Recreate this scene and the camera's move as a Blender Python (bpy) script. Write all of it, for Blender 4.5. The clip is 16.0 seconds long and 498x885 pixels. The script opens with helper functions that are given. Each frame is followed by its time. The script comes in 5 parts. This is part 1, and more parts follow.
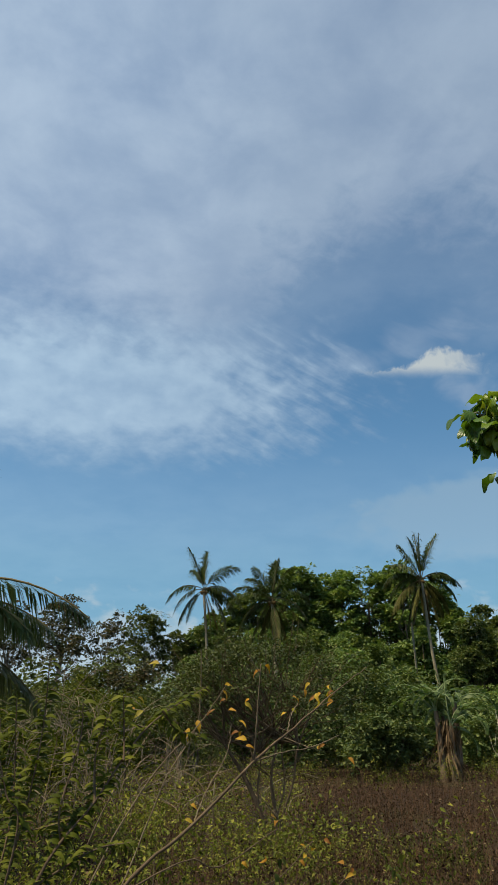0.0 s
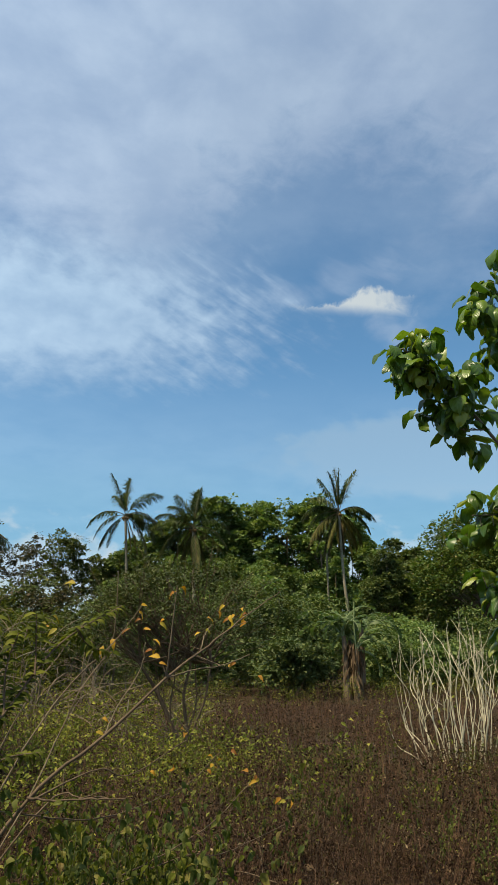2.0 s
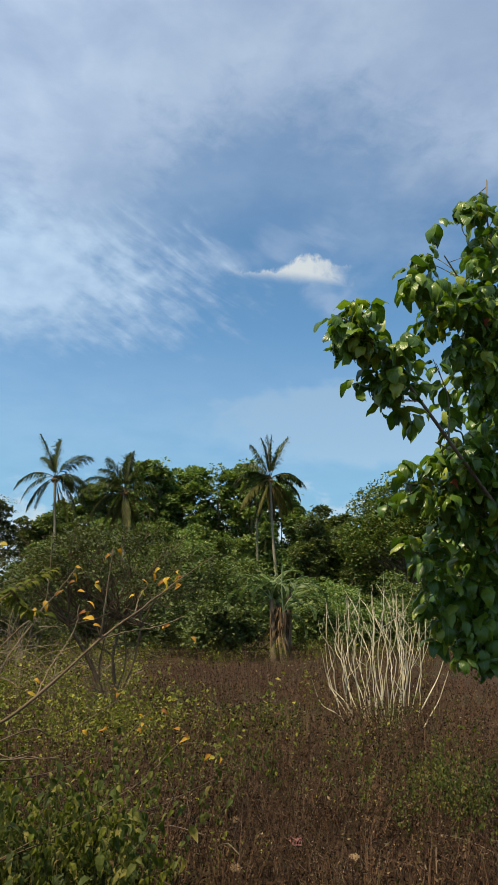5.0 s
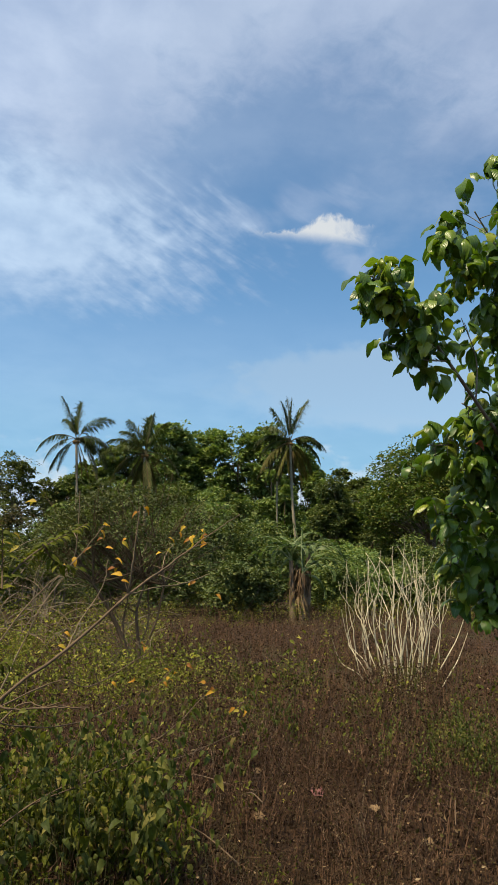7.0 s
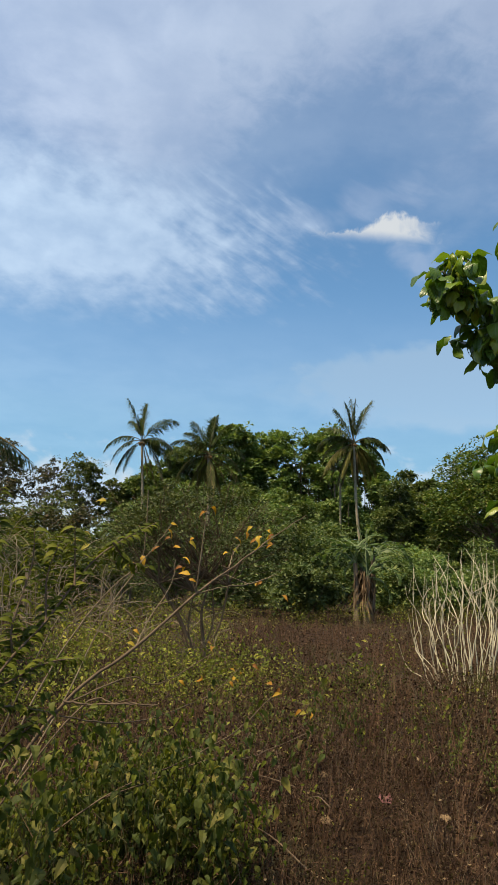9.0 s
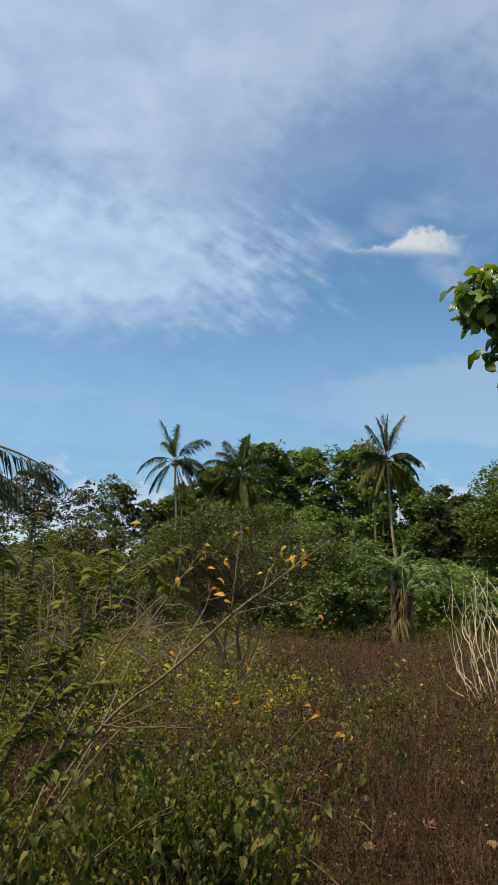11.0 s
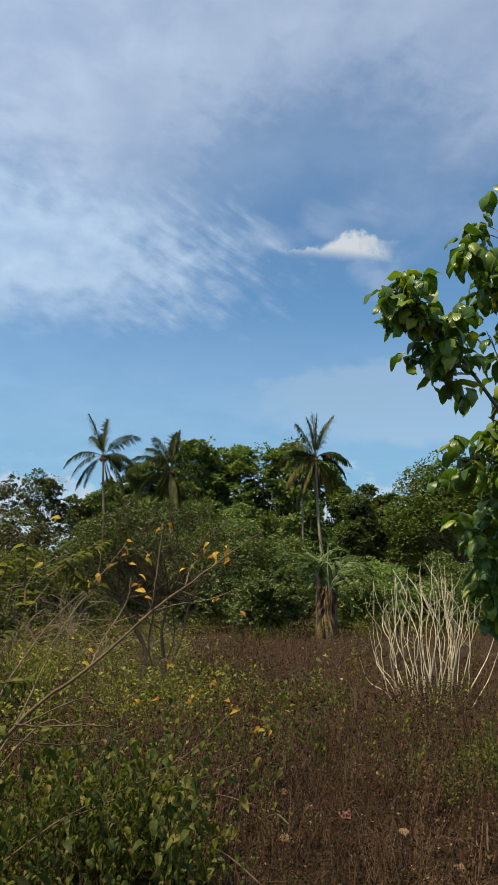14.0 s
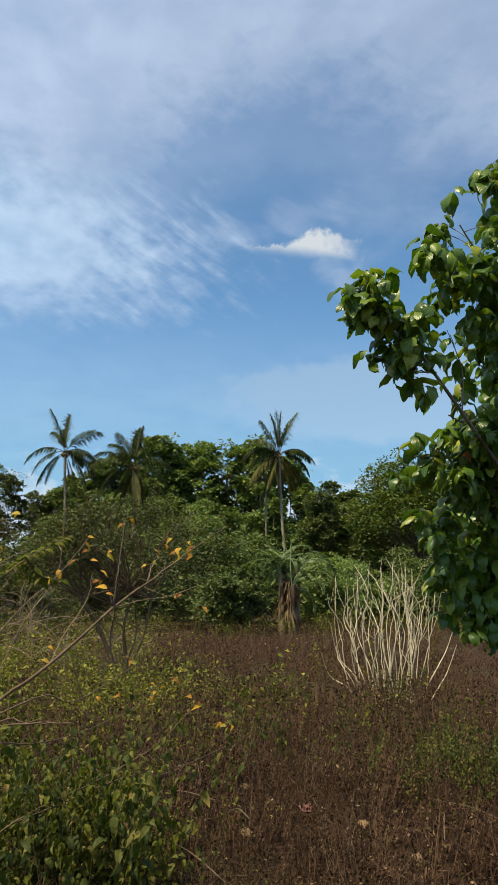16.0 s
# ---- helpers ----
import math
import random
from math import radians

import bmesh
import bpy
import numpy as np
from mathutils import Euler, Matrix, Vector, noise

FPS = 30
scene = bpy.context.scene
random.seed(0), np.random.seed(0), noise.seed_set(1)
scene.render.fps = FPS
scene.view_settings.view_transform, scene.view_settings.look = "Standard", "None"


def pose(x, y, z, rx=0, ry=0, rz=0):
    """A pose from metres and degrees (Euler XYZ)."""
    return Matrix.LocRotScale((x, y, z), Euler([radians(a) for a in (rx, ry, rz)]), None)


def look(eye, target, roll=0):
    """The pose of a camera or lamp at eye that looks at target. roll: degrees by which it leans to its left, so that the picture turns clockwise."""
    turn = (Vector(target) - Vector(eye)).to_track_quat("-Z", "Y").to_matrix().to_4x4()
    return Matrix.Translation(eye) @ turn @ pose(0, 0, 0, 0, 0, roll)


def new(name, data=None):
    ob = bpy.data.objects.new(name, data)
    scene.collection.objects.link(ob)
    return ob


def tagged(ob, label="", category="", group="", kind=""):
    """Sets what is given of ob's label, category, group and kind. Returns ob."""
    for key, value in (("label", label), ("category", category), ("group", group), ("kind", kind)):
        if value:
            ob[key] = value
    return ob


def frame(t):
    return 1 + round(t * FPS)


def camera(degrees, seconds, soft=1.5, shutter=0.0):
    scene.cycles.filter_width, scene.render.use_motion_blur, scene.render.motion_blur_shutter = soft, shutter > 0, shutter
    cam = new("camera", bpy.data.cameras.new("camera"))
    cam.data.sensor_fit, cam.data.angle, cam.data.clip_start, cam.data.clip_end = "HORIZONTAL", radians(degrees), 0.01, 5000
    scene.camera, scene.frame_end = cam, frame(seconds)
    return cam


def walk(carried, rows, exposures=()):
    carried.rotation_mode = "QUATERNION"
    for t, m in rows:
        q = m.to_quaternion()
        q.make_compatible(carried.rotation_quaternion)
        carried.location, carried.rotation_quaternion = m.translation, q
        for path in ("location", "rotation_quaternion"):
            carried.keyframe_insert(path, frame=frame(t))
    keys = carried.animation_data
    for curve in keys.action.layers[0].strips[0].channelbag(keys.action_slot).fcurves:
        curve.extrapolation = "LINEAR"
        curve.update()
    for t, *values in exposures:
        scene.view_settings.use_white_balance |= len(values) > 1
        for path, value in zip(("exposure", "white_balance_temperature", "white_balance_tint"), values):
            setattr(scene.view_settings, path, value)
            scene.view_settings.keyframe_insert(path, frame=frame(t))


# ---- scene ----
cam = camera(39.72, 16.0, 0.65)
PATH = [
    (0.0, pose(0.047, -0.042, 1.634, 112.31, -0.03, -0.00)),
    (0.5, pose(0.053, -0.049, 1.631, 110.67, -0.15, -1.89)),
    (1.0, pose(0.060, -0.034, 1.623, 107.15, 0.38, -5.19)),
    (1.5, pose(0.062, -0.029, 1.617, 105.94, 0.32, -5.61)),
    (2.0, pose(0.058, -0.012, 1.621, 106.60, -0.67, -6.64)),
    (2.5, pose(0.062, -0.020, 1.621, 106.20, -0.82, -9.30)),
    (3.0, pose(0.063, -0.009, 1.621, 106.27, -0.33, -11.52)),
    (3.5, pose(0.058, -0.001, 1.619, 105.74, -0.98, -12.19)),
    (4.0, pose(0.045, -0.006, 1.619, 104.99, -0.76, -11.98)),
    (4.2, pose(0.042, -0.012, 1.619, 104.73, -0.83, -12.28)),
    (6.3, pose(0.011, -0.005, 1.610, 102.29, -0.82, -12.37)),
    (6.5, pose(0.010, -0.006, 1.608, 101.94, -0.56, -11.84)),
    (7.0, pose(0.000, -0.000, 1.600, 100.70, -1.34, -10.87)),
    (7.5, pose(0.001, 0.014, 1.596, 99.81, -0.64, -9.43)),
    (8.0, pose(-0.004, 0.024, 1.596, 99.29, -1.57, -8.44)),
    (8.5, pose(-0.008, 0.024, 1.599, 100.09, -1.60, -7.48)),
    (9.0, pose(-0.016, 0.023, 1.596, 100.66, -2.25, -5.74)),
    (9.5, pose(-0.015, 0.033, 1.599, 100.68, -1.37, -3.29)),
    (9.7, pose(-0.015, 0.028, 1.599, 101.12, -1.64, -2.97)),
    (11.8, pose(-0.012, 0.019, 1.603, 102.49, -1.26, -2.90)),
    (12.0, pose(-0.007, 0.020, 1.601, 102.71, -1.40, -3.62)),
    (12.5, pose(-0.003, 0.004, 1.601, 103.05, -1.45, -4.78)),
    (13.0, pose(0.003, 0.009, 1.603, 103.51, -0.68, -5.05)),
    (13.5, pose(0.006, 0.011, 1.598, 102.27, -1.25, -6.98)),
    (14.0, pose(0.014, 0.014, 1.599, 102.00, -1.38, -8.73)),
    (14.5, pose(0.018, 0.012, 1.598, 102.06, -1.27, -9.51)),
    (15.0, pose(0.020, 0.020, 1.597, 101.87, -1.45, -10.47)),
    (15.5, pose(0.017, 0.012, 1.597, 102.02, -1.05, -11.33)),
    (16.0, pose(0.017, 0.011, 1.596, 101.78, -1.10, -11.73)),
]
EXPOSURES = [(0.0, 0.33, 6500, 4), (1.0, 0.53, 6500, 5), (3.5, 0.6, 6500, 5), (7.0, 0.76, 6700, 10), (9.5, 0.7, 6700, 10), (13.0, 0.57, 6550, 9), (16.0, 0.71, 6550, 9)]
walk(cam, PATH, EXPOSURES)

# ---------------------------------------------------------------- world, sun
SUN_AZ, SUN_EL = -118.0, 60.0


class Nodes:
    """Short hand for wiring a node tree."""

    def __init__(self, tree):
        self.tree = tree
        tree.nodes.clear()

    def add(self, kind):
        return self.tree.nodes.new(kind)

    def put(self, sock, v):
        if isinstance(v, bpy.types.NodeSocket):
            self.tree.links.new(v, sock)
        elif v is not None:
            sock.default_value = v

    def math(self, op, a, b=None, c=None, clamp=False):
        n = self.add("ShaderNodeMath")
        n.operation, n.use_clamp = op, clamp
        for i, v in enumerate((a, b, c)):
            self.put(n.inputs[i], v)
        return n.outputs[0]

    def xyz(self, x, y, z):
        n = self.add("ShaderNodeCombineXYZ")
        for i, v in enumerate((x, y, z)):
            self.put(n.inputs[i], v)
        return n.outputs[0]

    def noise(self, vec, scale, detail=4.0, rough=0.55, distort=0.0):
        n = self.add("ShaderNodeTexNoise")
        self.put(n.inputs["Vector"], vec)
        n.inputs["Scale"].default_value = scale
        n.inputs["Detail"].default_value = detail
        n.inputs["Roughness"].default_value = rough
        n.inputs["Distortion"].default_value = distort
        return n.outputs["Fac"]

    def ramp(self, fac, stops):
        n = self.add("ShaderNodeValToRGB")
        while len(n.color_ramp.elements) < len(stops):
            n.color_ramp.elements.new(0.5)
        for e, (p, c) in zip(n.color_ramp.elements, stops):
            e.position, e.color = p, (*c, 1)
        self.put(n.inputs[0], fac)
        return n.outputs[0]

    def step(self, v, lo, hi):
        n = self.add("ShaderNodeMapRange")
        n.interpolation_type = "SMOOTHSTEP"
        self.put(n.inputs["Value"], v)
        n.inputs["From Min"].default_value = lo
        n.inputs["From Max"].default_value = hi
        return n.outputs["Result"]

    def mix(self, fac, a, b, blend="MIX"):
        n = self.add("ShaderNodeMix")
        n.data_type, n.blend_type = "RGBA", blend
        self.put(n.inputs[0], fac)
        self.put(n.inputs[6], (*a, 1) if isinstance(a, tuple) else a)
        self.put(n.inputs[7], (*b, 1) if isinstance(b, tuple) else b)
        return n.outputs[2]


def make_world():
    w = bpy.data.worlds.new("sky")
    scene.world = w
    w.use_nodes = True
    n = Nodes(w.node_tree)
    m = n.math
    sky = n.add("ShaderNodeTexSky")
    sky.sky_type, sky.sun_disc = "NISHITA", False
    sky.sun_elevation, sky.sun_rotation = radians(SUN_EL), radians(SUN_AZ)
    sky.air_density, sky.dust_density, sky.ozone_density = 1.0, 0.10, 1.2
    tc = n.add("ShaderNodeTexCoord")
    sep = n.add("ShaderNodeSeparateXYZ")
    n.put(sep.inputs[0], tc.outputs["Generated"])
    x, y, z = sep.outputs
    az = m("MULTIPLY", m("ARCTAN2", x, y), 57.2958)
    el = m("MULTIPLY", m("ARCSINE", z), 57.2958)
    # cloud plane, seen in perspective
    zz = m("ADD", m("MAXIMUM", z, 0.0), 0.15)
    plane = n.xyz(m("DIVIDE", x, zz), m("DIVIDE", y, zz), 0.0)
    n_big = n.noise(plane, 1.5, 5.0, 0.55, 0.1)
    n_mid = n.noise(plane, 5.0, 6.0, 0.58, 0.15)
    n_fine = n.noise(plane, 16.0, 5.0, 0.6, 0.3)

    # ridged streaks of the cirrus: long from upper left to lower right
    s1 = m("ADD", m("MULTIPLY", az, 0.88), m("MULTIPLY", el, -0.47))
    s2 = m("ADD", m("MULTIPLY", az, 0.47), m("MULTIPLY", el, 0.88))
    streak = n.noise(n.xyz(m("MULTIPLY", s1, 0.30), s2, 0.0), 0.62, 3.5, 0.5, 0.5)
    fibre = n.noise(n.xyz(m("MULTIPLY", s1, 0.28), m("MULTIPLY", s2, 1.6), 7.0), 0.9, 5.0, 0.6, 0.9)
    puff = n.noise(n.xyz(az, m("MULTIPLY", el, 1.5), 0.0), 0.42, 4.0, 0.5, 0.2)

    def bank(a0, e0, ra, re, tilt=0.0):
        da = m("SUBTRACT", az, a0)
        de = m("SUBTRACT", el, e0)
        de = m("ADD", de, m("MULTIPLY", da, tilt))
        q = m("ADD", m("POWER", m("ABSOLUTE", m("DIVIDE", da, ra)), 2.0),
              m("POWER", m("ABSOLUTE", m("DIVIDE", de, re)), 2.0))
        return m("SUBTRACT", 1.0, m("SQRT", q))

    # 1 high grey sheet, thick overhead, open to the blue in a ragged gap
    edge = m("ADD", el, m("MULTIPLY", m("SUBTRACT", n_big, 0.5), 9.0))
    edge = m("ADD", edge, m("MULTIPLY", m("SUBTRACT", n_mid, 0.5), 9.0))
    edge = m("ADD", edge, m("MULTIPLY", m("SUBTRACT", n_fine, 0.5), 3.0))
    gap = m("ADD", bank(13.5, 34.0, 20.0, 8.8, -0.10), m("MULTIPLY", m("SUBTRACT", n_mid, 0.5), 1.1))
    gap = m("ADD", gap, m("MULTIPLY", m("SUBTRACT", n_fine, 0.5), 0.9))
    sheet = n.step(edge, 25.0, 36.0)
    sheet = m("MULTIPLY", sheet, m("ADD", 0.80, m("MULTIPLY", n_mid, 0.25)), clamp=True)
    sheet = m("MULTIPLY", sheet, m("SUBTRACT", 1.0, m("MULTIPLY", n.step(gap, -0.05, 0.75), 0.66)))

    # 2 broad cirrus bank with a frayed edge
    body = bank(-14.0, 26.0, 24.0, 6.2, -0.02)
    fray = m("ADD", 0.22, m("MULTIPLY", n.step(az, -8.0, 4.0), 0.75))
    c2 = m("ADD", body, m("MULTIPLY", m("SUBTRACT", streak, 0.5), fray))
    c2 = m("ADD", c2, m("MULTIPLY", m("SUBTRACT", fibre, 0.5), m("MULTIPLY", fray, 0.5)))
    c2 = m("ADD", c2, m("MULTIPLY", m("SUBTRACT", n_fine, 0.5), 0.40))
    c2 = m("ADD", c2, m("MULTIPLY", m("SUBTRACT", puff, 0.5), 0.45))
    cirrus = m("MULTIPLY", n.step(c2, -0.22, 0.62), m("ADD", 0.55, m("MULTIPLY", puff, 0.5)), clamp=True)

    # 3 small bright cumulus and its torn skirts
    lump = n.noise(n.xyz(az, el, 3.0), 0.75, 5.0, 0.6, 0.5)
    hump = m("ADD", m("POWER", 2.718, m("MULTIPLY", m("POWER", m("DIVIDE", m("SUBTRACT", az, 17.6), 2.4), 2.0), -1.0)), m("MULTIPLY", m("SUBTRACT", lump, 0.5), 1.1))
    roof = m("ADD", 28.0, m("MULTIPLY", hump, 1.15))
    foot = m("SUBTRACT", 27.1, m("MULTIPLY", m("SUBTRACT", az, 10.5), 0.105))
    c3 = m("MINIMUM", m("DIVIDE", m("SUBTRACT", roof, el), 0.75), m("DIVIDE", m("SUBTRACT", el, m("ADD", foot, m("MULTIPLY", m("SUBTRACT", lump, 0.5), 1.6))), 1.3))
    c3 = m("MINIMUM", c3, m("MINIMUM", m("DIVIDE", m("SUBTRACT", az, 9.8), 3.0), m("DIVIDE", m("SUBTRACT", 22.4, az), 4.6)))
    cumulus = n.step(m("ADD", c3, m("MULTIPLY", m("SUBTRACT", lump, 0.5), 0.9)), -0.05, 1.0)
    c4 = m("ADD", bank(19.8, 25.0, 3.4, 2.6, 0.5), m("MULTIPLY", m("SUBTRACT", puff, 0.5), 1.6))
    c5 = m("ADD", bank(13.0, 29.2, 12.0, 2.2, -0.18), m("MULTIPLY", m("SUBTRACT", streak, 0.5), 2.2))
    skirts = m("MAXIMUM", m("MULTIPLY", n.step(c4, 0.0, 0.9), 0.5), m("MULTIPLY", n.step(c5, 0.15, 1.0), 0.35))

    # 4 thin veil low down, thicker away to the right
    c6 = m("ADD", bank(29.0, 15.6, 25.0, 4.4, 0.0), m("MULTIPLY", m("SUBTRACT", puff, 0.5), 0.5))
    veil = m("MULTIPLY", n.step(c6, -0.02, 0.34), 0.58)
    low = m("MULTIPLY", n.step(el, 24.0, 8.0), m("ADD", 0.55, m("MULTIPLY", n_big, 0.4)))

    thin = m("MAXIMUM", m("MAXIMUM", veil, low), skirts)
    cover = m("SUBTRACT", 1.0, m("MULTIPLY", m("SUBTRACT", 1.0, sheet), m("SUBTRACT", 1.0, cirrus)))
    cover = m("SUBTRACT", 1.0, m("MULTIPLY", m("SUBTRACT", 1.0, cover), m("SUBTRACT", 1.0, thin)))
    shade = n.mix(n.step(n_mid, 0.30, 0.72), (0.305, 0.41, 0.62), (0.45, 0.56, 0.76))
    shade = n.mix(m("MULTIPLY", n.step(n_big, 0.35, 0.65), 0.5), shade, (0.485, 0.59, 0.765))
    shade = n.mix(m("MULTIPLY", cirrus, 0.75), shade, (0.50, 0.67, 0.88))
    # brighter towards the sun's side
    shade = n.mix(m("MULTIPLY", n.step(az, 30.0, -30.0), 0.62), shade, n.mix(1.0, shade, (1.45, 1.42, 1.36), "MULTIPLY"))
    shade = n.mix(low, shade, (0.20, 0.47, 0.71))
    shade = n.mix(m("MULTIPLY", veil, 2.2, clamp=True), shade, (0.42, 0.57, 0.74))
    c7 = m("ADD", m("DIVIDE", m("SUBTRACT", 9.6, el), 3.2), m("MULTIPLY", m("SUBTRACT", puff, 0.5), 3.4))
    bottom = m("MULTIPLY", n.step(c7, 0.1, 0.9), 0.85)
    shade = n.mix(bottom, shade, (0.66, 0.72, 0.80))
    cover = m("MAXIMUM", cover, bottom)
    shade = n.mix(m("MULTIPLY", cumulus, 0.9), shade, (0.74, 0.78, 0.80))
    cover = m("MAXIMUM", cover, m("MULTIPLY", cumulus, 0.95))

    clear = n.add("ShaderNodeBackground")
    clear.inputs["Strength"].default_value = 0.088
    n.put(clear.inputs["Color"], n.mix(1.0, sky.outputs[0], (0.76, 1.04, 1.11), "MULTIPLY"))
    cloud = n.add("ShaderNodeBackground")
    cloud.inputs["Strength"].default_value = 0.60
    n.put(cloud.inputs["Color"], shade)
    mixer = n.add("ShaderNodeMixShader")
    n.put(mixer.inputs[0], cover)
    n.put(mixer.inputs[1], clear.outputs[0])
    n.put(mixer.inputs[2], cloud.outputs[0])
    out = n.add("ShaderNodeOutputWorld")
    n.put(out.inputs[0], mixer.outputs[0])


make_world()
lamp = bpy.data.lights.new("sun", "SUN")
lamp.energy, lamp.angle, lamp.color = 4.2, radians(4.0), (1.0, 0.84, 0.60)
sun = new("sun", lamp)
_a, _e = radians(SUN_AZ), radians(SUN_EL)
sun.matrix_world = look((60 * math.sin(_a) * math.cos(_e), 60 * math.cos(_a) * math.cos(_e), 60 * math.sin(_e)), (0, 0, 0))


# ---------------------------------------------------------------- materials
def leaf_material(name, stops, rough=0.5, through_light=0.25, veins=False, gloss=0.16):
    mat = bpy.data.materials.new(name)
    mat.use_nodes = True
    n = Nodes(mat.node_tree)
    geo = n.add("ShaderNodeNewGeometry")
    info = n.add("ShaderNodeObjectInfo")
    r = n.math("FRACT", n.math("ADD", geo.outputs["Random Per Island"], info.outputs["Random"]))
    tc = n.add("ShaderNodeTexCoord")
    col = n.ramp(r, stops)
    big = n.noise(geo.outputs["Position"], 1.3, 3.0)
    col = n.mix(1.0, col, n.ramp(big, [(0.3, (0.72, 0.74, 0.7)), (0.7, (1.18, 1.16, 1.1))]), "MULTIPLY")
    small = n.noise(tc.outputs["Object"], 60.0, 3.0)
    col = n.mix(1.0, col, n.ramp(small, [(0.3, (0.85, 0.85, 0.8)), (0.7, (1.1, 1.1, 1.05))]), "MULTIPLY")
    p = n.add("ShaderNodeBsdfPrincipled")
    if veins:
        sep = n.add("ShaderNodeSeparateXYZ")
        n.put(sep.inputs[0], tc.outputs["Object"])
        ax = n.math("ABSOLUTE", sep.outputs[0])
        line = n.math("SINE", n.math("MULTIPLY", n.math("SUBTRACT", sep.outputs[1], n.math("MULTIPLY", ax, 0.8)), 62.0))
        side = n.math("MULTIPLY", n.step(line, 0.88, 1.0), 0.07)
        mid = n.step(ax, 0.014, 0.004)
        col = n.mix(n.math("MAXIMUM", side, n.math("MULTIPLY", mid, 0.55)), col, (0.16, 0.22, 0.07))
        bump = n.add("ShaderNodeBump")
        bump.inputs["Strength"].default_value = 0.12
        bump.inputs["Distance"].default_value = 0.02
        n.put(bump.inputs["Height"], line)
        n.put(p.inputs["Normal"], bump.outputs[0])
    n.put(p.inputs["Base Color"], col)
    n.put(p.inputs["Roughness"], n.math("ADD", rough - 0.1, n.math("MULTIPLY", small, 0.2)))
    p.inputs["Specular IOR Level"].default_value = gloss
    tr = n.add("ShaderNodeBsdfTranslucent")
    n.put(tr.inputs[0], n.mix(1.0, col, (1.5, 1.6, 0.7), "MULTIPLY"))
    mx = n.add("ShaderNodeMixShader")
    mx.inputs[0].default_value = through_light
    n.put(mx.inputs[1], p.outputs[0])
    n.put(mx.inputs[2], tr.outputs[0])
    out = n.add("ShaderNodeOutputMaterial")
    n.put(out.inputs[0], mx.outputs[0])
    return mat


def bark_material(name, dark, light, scale=18.0, rough=0.9, stretch=0.25, bump_by=0.5):
    mat = bpy.data.materials.new(name)
    mat.use_nodes = True
    n = Nodes(mat.node_tree)
    tc = n.add("ShaderNodeTexCoord")
    info = n.add("ShaderNodeObjectInfo")
    mp = n.add("ShaderNodeMapping")
    mp.inputs["Scale"].default_value = (1, 1, stretch)
    n.put(mp.inputs[0], tc.outputs["Object"])
    a = n.noise(mp.outputs[0], scale, 6.0, 0.6)
    b = n.noise(tc.outputs["Object"], scale * 0.2, 3.0)
    fac = n.math("ADD", n.math("MULTIPLY", a, 0.65), n.math("MULTIPLY", b, 0.35))
    fac = n.math("ADD", fac, n.math("MULTIPLY", n.math("SUBTRACT", info.outputs["Random"], 0.5), 0.12))
    p = n.add("ShaderNodeBsdfPrincipled")
    n.put(p.inputs["Base Color"], n.ramp(fac, [(0.32, dark), (0.68, light)]))
    p.inputs["Roughness"].default_value = rough
    p.inputs["Specular IOR Level"].default_value = 0.25
    bump = n.add("ShaderNodeBump")
    bump.inputs["Strength"].default_value = bump_by
    bump.inputs["Distance"].default_value = 0.01
    n.put(bump.inputs["Height"], a)
    n.put(p.inputs["Normal"], bump.outputs[0])
    out = n.add("ShaderNodeOutputMaterial")
    n.put(out.inputs[0], p.outputs[0])
    return mat


def soil_material():
    mat = bpy.data.materials.new("soil")
    mat.use_nodes = True
    n = Nodes(mat.node_tree)
    geo = n.add("ShaderNodeNewGeometry")
    pos = geo.outputs["Position"]
    a, b, c = n.noise(pos, 0.35, 4.0), n.noise(pos, 4.0, 5.0, 0.65), n.noise(pos, 40.0, 4.0, 0.7)
    col = n.ramp(b, [(0.3, (0.024, 0.014, 0.009)), (0.55, (0.046, 0.027, 0.015)), (0.75, (0.078, 0.050, 0.027))])
    col = n.mix(n.math("MULTIPLY", n.step(a, 0.45, 0.65), 0.55), col, (0.055, 0.062, 0.022))
    col = n.mix(1.0, col, n.ramp(c, [(0.3, (0.6, 0.6, 0.6)), (0.7, (1.25, 1.2, 1.15))]), "MULTIPLY")
    p = n.add("ShaderNodeBsdfPrincipled")
    n.put(p.inputs["Base Color"], col)
    p.inputs["Roughness"].default_value = 0.95
    p.inputs["Specular IOR Level"].default_value = 0.15
    bump = n.add("ShaderNodeBump")
    bump.inputs["Strength"].default_value = 0.8
    bump.inputs["Distance"].default_value = 0.05
    n.put(bump.inputs["Height"], n.math("ADD", b, n.math("MULTIPLY", c, 0.4)))
    n.put(p.inputs["Normal"], bump.outputs[0])
    out = n.add("ShaderNodeOutputMaterial")
    n.put(out.inputs[0], p.outputs[0])
    return mat


SOIL = soil_material()
BARK = bark_material("bark", (0.060, 0.042, 0.026), (0.20, 0.15, 0.10))
BARK_GREY = bark_material("grey_bark", (0.09, 0.075, 0.058), (0.24, 0.21, 0.165))
PALM_BARK = bark_material("palm_bark", (0.13, 0.11, 0.075), (0.33, 0.29, 0.20), 9.0, stretch=2.5)
STRAW = bark_material("pale_dead_vine", (0.10, 0.082, 0.052), (0.25, 0.205, 0.145), 40.0)
TWIG_TAN = bark_material("tan_twig", (0.10, 0.072, 0.042), (0.25, 0.19, 0.12), 40.0)
BLEACHED = bark_material("bleached_wood", (0.36, 0.31, 0.19), (0.70, 0.63, 0.45), 25.0, 0.8)
